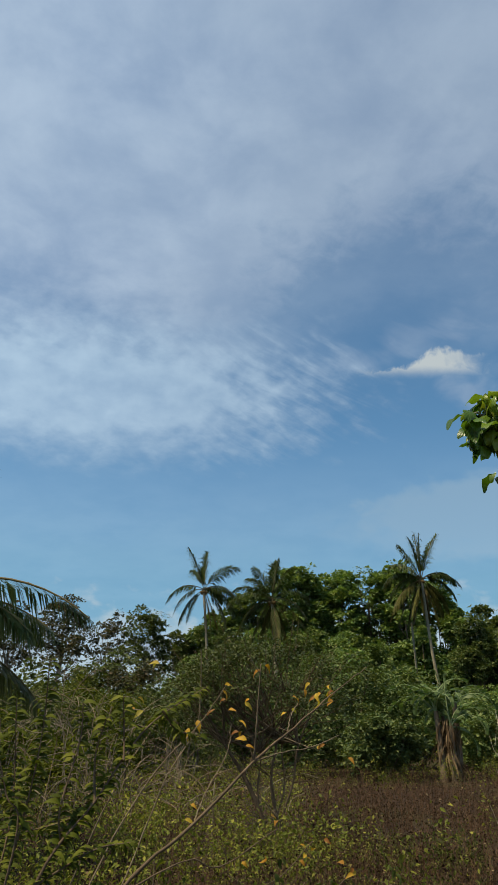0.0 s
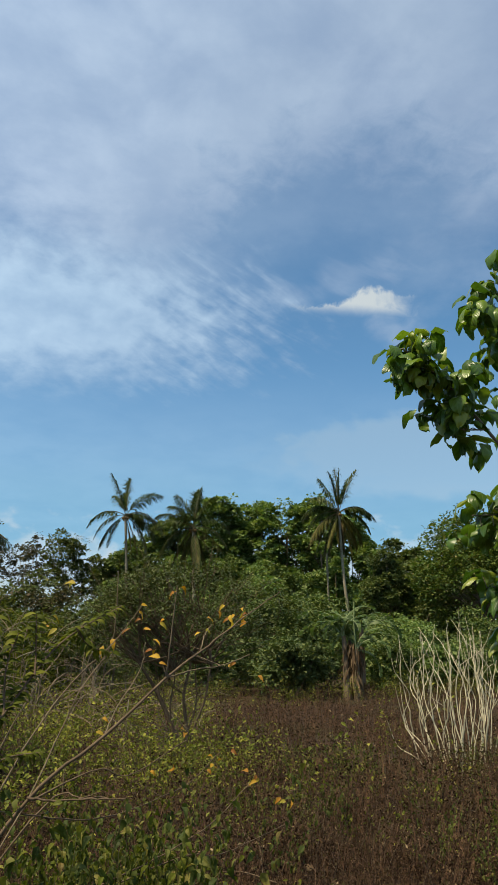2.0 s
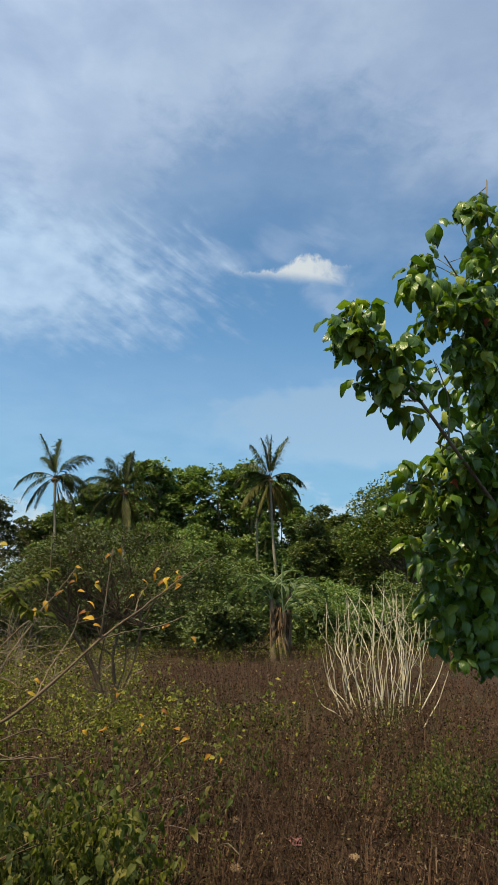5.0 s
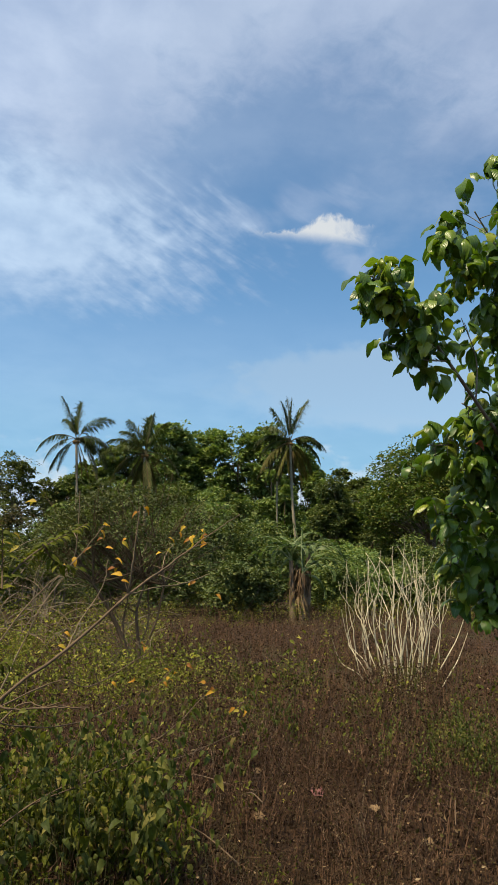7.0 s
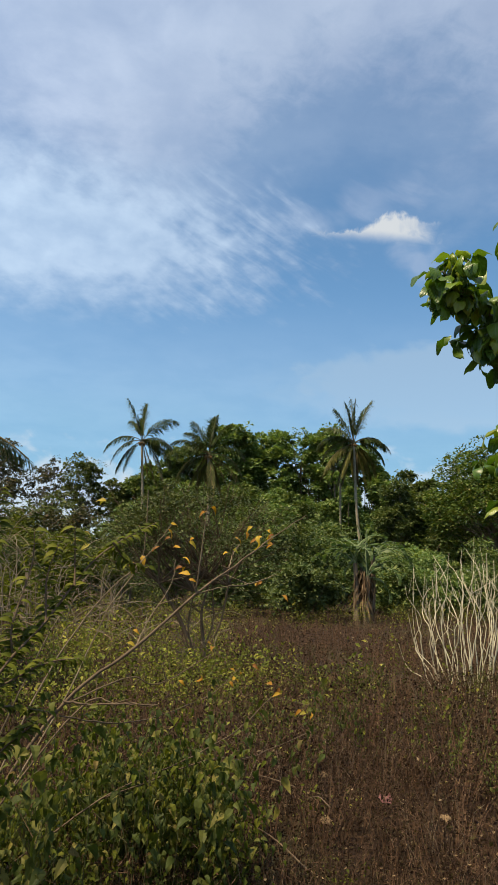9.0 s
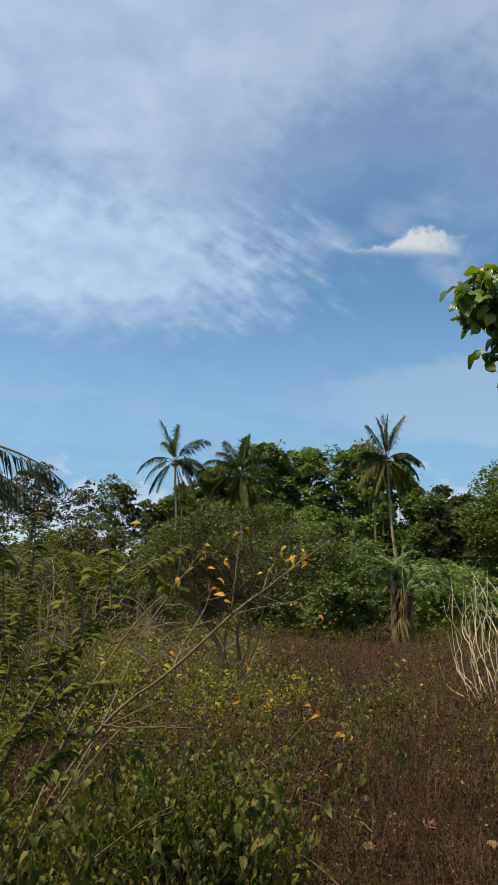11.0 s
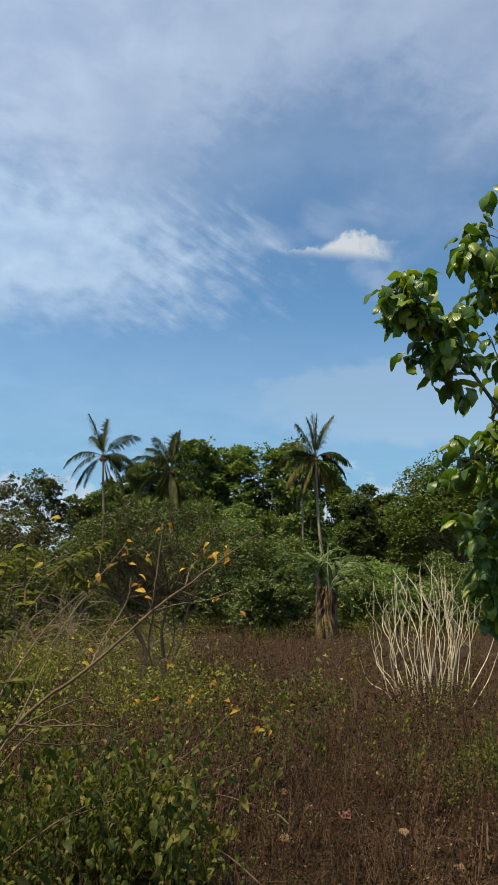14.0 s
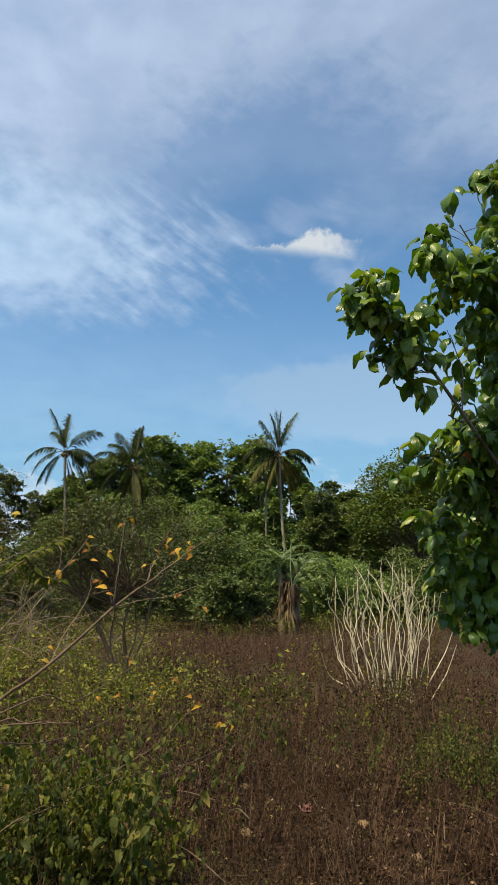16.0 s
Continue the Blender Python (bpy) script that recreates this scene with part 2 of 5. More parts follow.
DRY_LEAF = leaf_material("dry_leaf", [(0.0, (0.07, 0.042, 0.025)), (0.5, (0.135, 0.088, 0.053)), (1.0, (0.22, 0.155, 0.095))], 0.8, 0.15)
LEAF_NEAR = leaf_material("glossy_leaf", [(0.0, (0.044, 0.093, 0.011)), (0.5, (0.074, 0.143, 0.015)), (0.85, (0.141, 0.217, 0.022)), (1.0, (0.267, 0.296, 0.037))], 0.36, 0.28, True, 0.42)
LEAF_BROAD = leaf_material("broad_tree_leaf", [(0.0, (0.083, 0.139, 0.047)), (0.5, (0.143, 0.211, 0.074)), (1.0, (0.245, 0.282, 0.107))], 0.5, 0.25)
LEAF_DARK = leaf_material("dark_tree_leaf", [(0.0, (0.054, 0.080, 0.033)), (0.6, (0.094, 0.127, 0.047)), (1.0, (0.169, 0.181, 0.070))], 0.55, 0.2)
LEAF_GREY = leaf_material("greyish_leaf", [(0.0, (0.054, 0.075, 0.026)), (0.6, (0.096, 0.120, 0.040)), (1.0, (0.173, 0.169, 0.060))], 0.6, 0.2)
LEAF_DUSK = leaf_material("dusky_leaf", [(0.0, (0.036, 0.043, 0.026)), (0.6, (0.074, 0.074, 0.044)), (1.0, (0.150, 0.108, 0.072))], 0.6, 0.2)
LEAF_FINE = leaf_material("fine_dark_leaf", [(0.0, (0.044, 0.059, 0.025)), (0.6, (0.072, 0.091, 0.036)), (1.0, (0.121, 0.125, 0.053))], 0.6, 0.2)
LEAF_MANGO = leaf_material("mango_leaf", [(0.0, (0.041, 0.076, 0.022)), (0.5, (0.082, 0.127, 0.031)), (0.85, (0.141, 0.175, 0.043)), (1.0, (0.181, 0.153, 0.060))], 0.5, 0.22)
LEAF_SHRUB = leaf_material("shrub_leaf", [(0.0, (0.064, 0.103, 0.036)), (0.6, (0.113, 0.156, 0.053)), (1.0, (0.202, 0.223, 0.083))], 0.55, 0.22)
LEAF_OLIVE = leaf_material("olive_leaf", [(0.0, (0.044, 0.056, 0.009)), (0.6, (0.086, 0.101, 0.013)), (1.0, (0.145, 0.148, 0.024))], 0.6, 0.28, False, 0.08)
LEAF_WEED = leaf_material("weed_leaf", [(0.0, (0.032, 0.047, 0.010)), (0.45, (0.066, 0.083, 0.019)), (0.82, (0.116, 0.120, 0.028)), (0.97, (0.192, 0.166, 0.045)), (1.0, (0.121, 0.076, 0.028))], 0.6, 0.25)
LEAF_LIME = leaf_material("yellow_green_leaf", [(0.0, (0.085, 0.100, 0.018)), (0.6, (0.155, 0.172, 0.030)), (1.0, (0.29, 0.27, 0.05))], 0.6, 0.25)
LEAF_BROWN = leaf_material("dry_weed_bits", [(0.0, (0.013, 0.006, 0.003)), (0.45, (0.029, 0.015, 0.009)), (0.78, (0.048, 0.029, 0.014)), (0.9, (0.047, 0.043, 0.012)), (0.96, (0.128, 0.081, 0.047)), (1.0, (0.289, 0.212, 0.136))], 0.8, 0.12)
LEAF_YELLOW = leaf_material("yellow_leaf", [(0.0, (0.16, 0.06, 0.015)), (0.3, (0.34, 0.17, 0.02)), (0.7, (0.46, 0.29, 0.03)), (1.0, (0.26, 0.25, 0.05))], 0.5, 0.3)
LEAF_RED = leaf_material("reddish_leaf", [(0.0, (0.22, 0.05, 0.04)), (1.0, (0.30, 0.10, 0.08))], 0.55, 0.25)
LEAF_BANANA = leaf_material("banana_leaf", [(0.0, (0.051, 0.090, 0.029)), (1.0, (0.118, 0.158, 0.061))], 0.45, 0.3)
PALM_LEAF = leaf_material("palm_leaf", [(0.0, (0.044, 0.072, 0.022)), (0.6, (0.078, 0.104, 0.032)), (1.0, (0.135, 0.145, 0.055))], 0.42, 0.2)
PALM_OLIVE = leaf_material("ageing_palm_leaf", [(0.0, (0.085, 0.095, 0.032)), (0.6, (0.135, 0.135, 0.045)), (1.0, (0.22, 0.185, 0.075))], 0.5, 0.25)
PALM_DRY = leaf_material("dry_palm_leaf", [(0.0, (0.10, 0.075, 0.04)), (1.0, (0.19, 0.145, 0.08))], 0.7, 0.15)
NUT = bark_material("nut_husk", (0.12, 0.07, 0.025), (0.24, 0.15, 0.055), 6.0)
PINK = bark_material("faded_pink", (0.11, 0.042, 0.040), (0.19, 0.092, 0.085), 60.0)
STEM_DRY = bark_material("dry_stem", (0.040, 0.019, 0.010), (0.17, 0.10, 0.055), 30.0)
STEM_GREEN = bark_material("green_stem", (0.045, 0.044, 0.018), (0.10, 0.092, 0.036), 30.0)
STEM_BANANA = bark_material("banana_stalk", (0.14, 0.18, 0.08), (0.25, 0.29, 0.14), 30.0)
SHEATH = bark_material("dry_sheath", (0.07, 0.048, 0.030), (0.20, 0.150, 0.100), 30.0, 0.9, 0.12)
TWIG_BROWN = bark_material("brown_twig", (0.062, 0.042, 0.025), (0.165, 0.115, 0.070), 40.0)


# ---------------------------------------------------------------- mesh tools
class Geo:
    """Gathers vertices and faces, then makes one mesh."""

    def __init__(self):
        self.v, self.f, self.m, self.n = [], [], [], 0

    def add(self, v, f, slot=0):
        v, f = np.asarray(v, dtype=np.float64), np.asarray(f, dtype=np.int64)
        self.v.append(v)
        self.f.append(f + self.n)
        self.m.append(np.full(len(f), slot))
        self.n += len(v)

    def mesh(self, name, mats, origin=(0, 0, 0), smooth=True):
        me = bpy.data.meshes.new(name)
        v = np.concatenate(self.v) - np.asarray(origin)
        sizes = np.concatenate([np.full(len(f), f.shape[1]) for f in self.f])
        loops = np.concatenate([f.ravel() for f in self.f])
        me.vertices.add(len(v))
        me.vertices.foreach_set("co", v.ravel())
        me.loops.add(len(loops))
        me.loops.foreach_set("vertex_index", loops.astype(np.int32))
        me.polygons.add(len(sizes))
        me.polygons.foreach_set("loop_start", np.concatenate([[0], np.cumsum(sizes)[:-1]]).astype(np.int32))
        me.polygons.foreach_set("material_index", np.concatenate(self.m).astype(np.int32))
        me.polygons.foreach_set("use_smooth", np.full(len(sizes), smooth))
        for mat in (mats if isinstance(mats, (list, tuple)) else [mats]):
            me.materials.append(mat)
        me.update(calc_edges=True)
        return me


def thing(name, at, label, category, group="", kind=""):
    ob = new(name)
    ob.empty_display_size = 0.1
    ob.location = at
    return tagged(ob, label, category, group, kind)


def part(name, geo, mats, parent, label="", smooth=True):
    """One mesh under a thing; geo is in world coordinates."""
    me = geo.mesh(name, mats, parent.location, smooth) if isinstance(geo, Geo) else geo
    ob = new(name, me)
    ob.parent = parent
    return tagged(ob, label)


def piece(name, me, parent, place, turn, size, label=""):
    """An object on a shared mesh, at a world place, under a thing that is not turned."""
    ob = new(name, me)
    ob.parent = parent
    rot = Matrix([list(r) for r in turn]).to_4x4()
    ob.matrix_basis = Matrix.Translation(Vector(place) - parent.location) @ rot @ Matrix.Diagonal((size, size, size, 1))
    return tagged(ob, label)


def unit(a):
    return a / (np.linalg.norm(a, axis=-1, keepdims=True) + 1e-9)


def frames(d, up):
    """Turns whose y axes are d and whose z axes lie near up."""
    d = unit(d)
    x = unit(np.cross(d, up))
    return np.stack([x, d, np.cross(x, d)], axis=-1)


def scatter(geo, tv, tf, pos, rot, size, slot=0):
    tv = np.asarray(tv, float)
    size = np.asarray(size, float).reshape(-1, 1, 1) if np.ndim(size) < 2 else np.asarray(size)[:, None, :]
    v = np.einsum("nij,nkj->nki", rot, tv[None] * size) + pos[:, None, :]
    tf = np.asarray(tf)
    f = tf[None] + (np.arange(len(pos)) * len(tv))[:, None, None]
    geo.add(v.reshape(-1, 3), f.reshape(-1, tf.shape[1]), slot)


def smooth_line(pts, steps=4):
    p = np.asarray(pts, float)
    if len(p) < 3:
        return p[0] + np.linspace(0, 1, steps + 1)[:, None] * (p[-1] - p[0])
    e = np.concatenate([[2 * p[0] - p[1]], p, [2 * p[-1] - p[-2]]])
    out = []
    for i in range(len(p) - 1):
        a, b, c, d = e[i:i + 4]
        for t in np.linspace(0, 1, steps, endpoint=False):
            out.append(0.5 * (2 * b + (c - a) * t + (2 * a - 5 * b + 4 * c - d) * t * t + (3 * b - a - 3 * c + d) * t ** 3))
    return np.array(out + [p[-1]])


def tube(geo, pts, r0, r1, sides=6, slot=0, rough=0.0, rng=None, power=1.0):
    p = np.asarray(pts, float)
    t = unit(np.gradient(p, axis=0))
    ref = np.array([0.31, 0.17, 0.93]) if abs(t[0, 2]) < 0.8 else np.array([0.95, 0.2, 0.1])
    u = unit(np.cross(t, ref))
    w = np.cross(t, u)
    s = np.linspace(0, 1, len(p)) ** power
    r = r0 + (r1 - r0) * s
    if rough and rng is not None:
        r = r * (1 + rough * rng.normal(size=len(p)))
    a = np.arange(sides) * 2 * math.pi / sides
    v = p[:, None] + r[:, None, None] * (np.cos(a)[None, :, None] * u[:, None] + np.sin(a)[None, :, None] * w[:, None])
    i, j = np.meshgrid(np.arange(len(p) - 1), np.arange(sides), indexing="ij")
    k = (j + 1) % sides
    f = np.stack([i * sides + j, i * sides + k, (i + 1) * sides + k, (i + 1) * sides + j], -1).reshape(-1, 4)
    geo.add(v.reshape(-1, 3), f, slot)
    tip = len(p) - 1
    geo.add(v[tip], np.array([[0, q, q + 1] for q in range(1, sides - 1)]), slot)


RHOMB = ([(0, 0, 0), (-0.27, 0.42, 0.07), (0, 1, -0.08), (0.27, 0.42, 0.07)], [(0, 1, 2), (0, 2, 3)])
WIDE = ([(0, 0, 0), (-0.36, 0.45, 0.09), (0, 1, -0.10), (0.36, 0.45, 0.09)], [(0, 1, 2), (0, 2, 3)])


def blade(width=0.5, rows=5, fold=0.25, droop=0.5, wave=0.0, tip=1.6, rng=None, belly=0.68):
    """A leaf 1 long along y: pointed, folded along the midrib, bending down."""
    v, f = [], []
    for i in range(rows + 1):
        s = i / rows
        w = width * 0.5 * math.sin(math.pi * s ** belly) * (1.05 - 0.22 * s ** tip) if 0 < i < rows else 0.008
        y = math.sin(s * droop * 1.4) / max(droop * 1.4, 1e-3)
        z = -(1 - math.cos(s * droop * 1.4)) / max(droop * 1.4, 1e-3)
        dz = wave * (rng.normal() if rng is not None else 0) * w
        dz2 = wave * (rng.normal() if rng is not None else 0) * w
        v += [(-w, y, z + fold * w + dz), (0, y, z), (w, y, z + fold * w + dz2)]
        if i:
            a, b = 3 * (i - 1), 3 * i
            f += [(a, a + 1, b + 1, b), (a + 1, a + 2, b + 2, b + 1)]
    return v, f


def leaf_mesh(name, mat, rng, **kw):
    g = Geo()
    g.add(*blade(rng=rng, **kw))
    return g.mesh(name, mat)


def random_dirs(rng, n, up=0.0):
    d = rng.normal(size=(n, 3))
    d[:, 2] += up
    return unit(d)


def foliage(geo, rng, lobes, clumps, per, size, spread=0.16, shape=RHOMB, hang=0.5, up=0.35, inner=0.25, slot=0):
    """Clumps of leaves on the outside of rounded lobes (x, y, z, rx, ry, rz)."""
    for lx, ly, lz, rx, ry, rz in lobes:
        r = np.array([rx, ry, rz])
        d = random_dirs(rng, clumps, up)
        depth = np.where(rng.random(clumps) < inner, rng.uniform(0.25, 0.75, clumps), rng.uniform(0.75, 1.08, clumps))
        cc = np.array([lx, ly, lz]) + d * r * depth[:, None]
        n = clumps * per
        c = np.repeat(cc, per, axis=0)
        out = np.repeat(d, per, axis=0)
        cap = unit(random_dirs(rng, n, 0.75) + out * 0.35)
        big = np.repeat(rng.uniform(0.7, 1.35, clumps), per)[:, None]
        pos = c + cap * np.array([1, 1, 0.62]) * big * rng.uniform(0.5, 1.08, (n, 1)) * spread * 1.55 * r.mean()
        way = unit(cap * np.array([1, 1, 0.3]) + out * 0.25 + rng.normal(size=(n, 3)) * 0.28)
        way[:, 2] -= hang * rng.random(n)
        nor = np.array([0, 0, 0.8]) + cap * 0.9 + rng.normal(size=(n, 3)) * 0.33
        scatter(geo, *shape, pos, frames(way, nor), size * rng.uniform(0.65, 1.3, n), slot)


def crown_lobes(rng, at, radius, depth, n, lobe, flat=0.75):
    """Lobes spread over the outside of a rounded crown."""
    out = []
    for i in range(n):
        a = i * 2.39996 + rng.uniform(-0.5, 0.5)
        h = 1 - 1.55 * (i + 0.5) / n
        q = math.sqrt(max(0.0, 1 - h * h))
        k = rng.uniform(0.66, 1.06)
        s = lobe * rng.uniform(0.6, 1.45)
        out.append((at[0] + radius * q * k * math.cos(a), at[1] + radius * q * k * math.sin(a),
                    at[2] + depth * h * k, s, s, s * flat))
    return out


def limbs(geo, rng, base, fork, lobes, r, sides=6, slot=0):
    """A trunk from base to fork and a bent limb to each lobe."""
    base, fork = np.array(base, float), np.array(fork, float)
    mid = (base + fork) / 2 + np.array([rng.normal() * 0.04, rng.normal() * 0.04, 0]) * np.linalg.norm(fork - base)
    tube(geo, smooth_line([base, mid, fork], 5), r, r * 0.62, sides + 2, slot, 0.04, rng)
    for q in lobes:
        end = np.array(q[:3])
        start = base + (fork - base) * rng.uniform(0.72, 1.0)
        m = (start + end) / 2 + np.array([0, 0, -0.12 * np.linalg.norm(end - start)]) + rng.normal(size=3) * 0.08 * np.linalg.norm(end - start)
        tube(geo, smooth_line([start, m, end], 4), r * rng.uniform(0.28, 0.45), r * 0.06, sides, slot, 0.05, rng)


# ---------------------------------------------------------------- ground
def lie(x, y):
    """Height of the ground."""
    return 0.10 * math.sin(x * 0.31 + 1.0) * math.sin(y * 0.23) + 0.04 * math.sin(x * 1.3) * math.cos(y * 0.9)


def make_ground():
    rings = np.concatenate([[0.0], np.geomspace(0.8, 4000, 90)])
    spokes = 120
    v = [(0, 12.0, lie(0, 12.0))]
    for r in rings[1:]:
        for k in range(spokes):
            a = 2 * math.pi * k / spokes
            x, y = r * math.cos(a), 12.0 + r * math.sin(a)
            v.append((x, y, lie(x, y) if r < 150 else 0.0))
    g = Geo()
    tri = [(0, 1 + k, 1 + (k + 1) % spokes) for k in range(spokes)]
    quad = []
    for i in range(len(rings) - 2):
        a, b = 1 + i * spokes, 1 + (i + 1) * spokes
        for k in range(spokes):
            q = (k + 1) % spokes
            quad.append((a + k, b + k, b + q, a + q))
    g.add(v, tri)
    g.f.append(np.array(quad))
    g.m.append(np.zeros(len(quad), int))
    ob = new("ground", g.mesh("ground", SOIL))
    tagged(ob, "brown earth under a field of dry weeds", "ground", kind="structure")


make_ground()


# ---------------------------------------------------------------- far trees
def sprigs(g, rng, lobes, n, size):
    """Leafy shoots that stand out of a crown and break its outline."""
    for k in range(n):
        q = lobes[int(rng.integers(0, len(lobes)))]
        d = random_dirs(rng, 1, 0.9)[0]
        e = np.array(q[:3]) + d * np.array(q[3:]) * rng.uniform(1.15, 1.75)
        foliage(g, rng, [(e[0], e[1], e[2], size * 1.4, size * 1.4, size * 1.2)], 3, 4, size, 0.5)


def broad_tree(name, at, top, radius, label, leaf, seed, size=0.27, n=16, clumps=34, per=9, lobe=0.42, crown=0.5, bark=BARK, inner=0.25, flat=0.75, group="trees at the edge of the wood", lean=(0, 0), shoots=0.8, spread=0.21):
    rng = np.random.default_rng(seed)
    x, y = at
    base = (x, y, lie(x, y) - 0.05)
    t = thing(name, base, label, "tree", group)
    depth = top * crown * 0.5
    mid = (x + lean[0], y + lean[1], top - depth * 1.05)
    lobes = crown_lobes(rng, mid, radius * 0.76, depth * 0.84, n, radius * lobe, flat)
    g = Geo()
    limbs(g, rng, base, (mid[0], mid[1], mid[2] - depth * 0.35), lobes, 0.012 * top * min(1.0, radius / 2.2))
    part("trunk", g, bark, t)
    g = Geo()
    foliage(g, rng, lobes, clumps, per, size, spread, shape=WIDE, inner=inner, up=0.6)
    sprigs(g, rng, lobes, int(n * shoots), size)
    part("crown", g, leaf, t)
    return t


FAR = [
    # x, y, top, radius, lobes, clumps, leaf, bark, crown share
    (4.0, 62, 14.7, 3.1, 18, 40, LEAF_BROAD, BARK, 0.86),
    (7.9, 63, 15.4, 3.2, 18, 40, LEAF_BROAD, BARK, 0.86),
    (12.6, 62, 15.3, 2.9, 17, 38, LEAF_BROAD, BARK, 0.86),
    (17.0, 64, 14.4, 3.2, 16, 38, LEAF_BROAD, BARK, 0.86),
    (0.4, 61, 13.2, 3.0, 15, 36, LEAF_SHRUB, BARK, 0.86),
    (-3.6, 62, 10.6, 3.0, 14, 34, LEAF_SHRUB, BARK, 0.9),
    (21.5, 62, 11.6, 3.4, 15, 36, LEAF_DARK, BARK, 0.9),
    (27.0, 60, 11.5, 3.6, 15, 36, LEAF_DARK, BARK, 0.9),
    (33.0, 58, 11.5, 3.8, 15, 36, LEAF_DARK, BARK, 0.9),
]
for i, (x, y, top, rad, n, cl, leaf, bark, share) in enumerate(FAR):
    broad_tree("broadleaf_tree", (x, y), top * 1.055, rad, "tall broadleaf tree with a dense leafy crown", leaf, 100 + i, 0.34, n + 16, cl - 12, 18, 0.30, share, bark, shoots=0.25)

# airy trees with sky between the branches
for i, (x, y, top, rad, n, cl) in enumerate([(-15.6, 60, 12.6, 2.7, 24, 24), (-11.7, 61, 11.0, 2.2, 17, 15), (-8.6, 60, 11.6, 2.1, 17, 26), (-19.5, 58, 11.2, 2.8, 20, 24), (-24.5, 57, 11.4, 2.9, 18, 22), (-6.0, 61, 9.6, 2.1, 14, 26)]):
    broad_tree("open_crowned_tree", (x, y), top, rad, "thin open-crowned tree with dark leaves and sky showing between", LEAF_DUSK if i % 3 != 2 else LEAF_GREY, 140 + i, 0.21, n + 8, int(cl * 0.66), 14, 0.27, 0.60, BARK_GREY, 0.1, 0.6)

# slender branches standing out of the crowns
broad_tree("young_tree", (10.4, 61), 15.6, 1.0, "slender tree with sparse leaves above the canopy", LEAF_BROAD, 160, 0.26, 9, 6, 7, 0.34, 0.42, BARK, 0.0)
broad_tree("young_tree", (13.3, 60), 15.8, 1.0, "slender tree with sparse leaves above the canopy", LEAF_BROAD, 161, 0.26, 9, 12, 7, 0.4, 0.42, BARK, 0.0)

# dense round trees
MANGO = [(15.6, 49, 9.0, 2.1, 14, 34, LEAF_DARK), (19.0, 50, 8.8, 2.1, 13, 34, LEAF_DARK), (19.4, 41, 10.2, 5.0, 34, 46, LEAF_MANGO), (25.2, 43, 10.4, 4.6, 28, 44, LEAF_MANGO), (31.0, 42, 9.0, 3.4, 18, 38, LEAF_MANGO)]
for i, (x, y, top, rad, n, cl, leaf) in enumerate(MANGO):
    broad_tree("dense_round_tree", (x, y), top, rad, "dense round-topped dark green tree beside the field", leaf, 180 + i, 0.19, int(n * 2.6), 30, 13, 0.21, 0.80, BARK_GREY, 0.25, 0.75, shoots=0.0, spread=0.24)


# undergrowth between the trunks
def bush(name, at, height, radius, label, leaf, seed, size, n=9, clumps=30, per=10, lobe=0.5, group="bushes along the wood", stems=5, bark=BARK, inner=0.3, shape=WIDE):
    rng = np.random.default_rng(seed)
    x, y = at
    base = np.array((x, y, lie(x, y) - 0.04))
    t = thing(name, tuple(base), label, "bush", group)
    lobes = []
    for i in range(n):
        a, k = rng.uniform(0, 6.28), math.sqrt(rng.random())
        h = rng.uniform(0.28, 1.0) * (1 - 0.35 * k)
        s = radius * lobe * rng.uniform(0.7, 1.25)
        lobes.append((x + radius * 0.8 * k * math.cos(a), y + radius * 0.8 * k * math.sin(a), max(0.3, height * h - s * 0.5), s, s, s * 0.8))
    for i in range(stems):
        g = Geo()
        q = np.array(lobes[i % n][:3])
        b = base + np.array([rng.normal() * 0.15, rng.normal() * 0.15, 0]) * radius
        m = (b + q) / 2 + rng.normal(size=3) * 0.08 * height
        tube(g, smooth_line([b, m, q], 4), 0.010 * height, 0.003 * height, 5)
        part("stem", g, bark, t)
    g = Geo()
    foliage(g, rng, lobes, clumps, per, size, inner=inner, shape=shape, up=0.6)
    part("foliage", g, leaf, t)
    return t


rng = np.random.default_rng(7)
for i in range(22):
    x = -26 + i * 2.75 + rng.uniform(-0.5, 0.5)
    tall = rng.uniform(6.4, 7.8) if x > -2 else rng.uniform(6.5, 7.5)
    bush("tall_bush", (x, (57 if 10 < x < 17 else 48) + rng.uniform(-2, 2)), tall, 2.5, "tall dark green bush under the trees", (LEAF_SHRUB, LEAF_DARK, LEAF_BROAD)[i % 3] if x > -5 else (LEAF_GREY, LEAF_DUSK)[i % 2], 220 + i, 0.23, 20, 27, 9, 0.36)
for i, (x, y, h, r) in enumerate([(1.2, 55, 9.4, 2.3), (4.2, 56, 10.6, 2.3), (6.6, 55, 9.2, 2.3), (9.0, 56, 10.2, 2.2), (11.0, 57, 8.6, 2.2), (-1.6, 55, 8.0, 2.2), (15.6, 54, 7.0, 2.2), (2.8, 40, 6.0, 2.0), (5.6, 41, 6.2, 2.0), (8.4, 41, 5.4, 2.0), (10.2, 52, 5.2, 2.3), (12.6, 51, 4.6, 2.2), (15.0, 46, 5.0, 2.2), (17.6, 45, 4.8, 2.3), (13.6, 44, 4.4, 2.2), (8.0, 50, 6.0, 2.4), (-9, 54, 6.8, 2.5), (-12.5, 54, 6.4, 2.5), (-16, 53, 6.6, 2.6), (-20, 53, 6.4, 2.6)]):
    bush("tall_bush", (x, y), h, r, "tall dark green bush under the trees", (LEAF_BROAD, LEAF_SHRUB)[i % 2] if x > -2 else LEAF_GREY, 300 + i, 0.23, 17, 27, 10, 0.40)
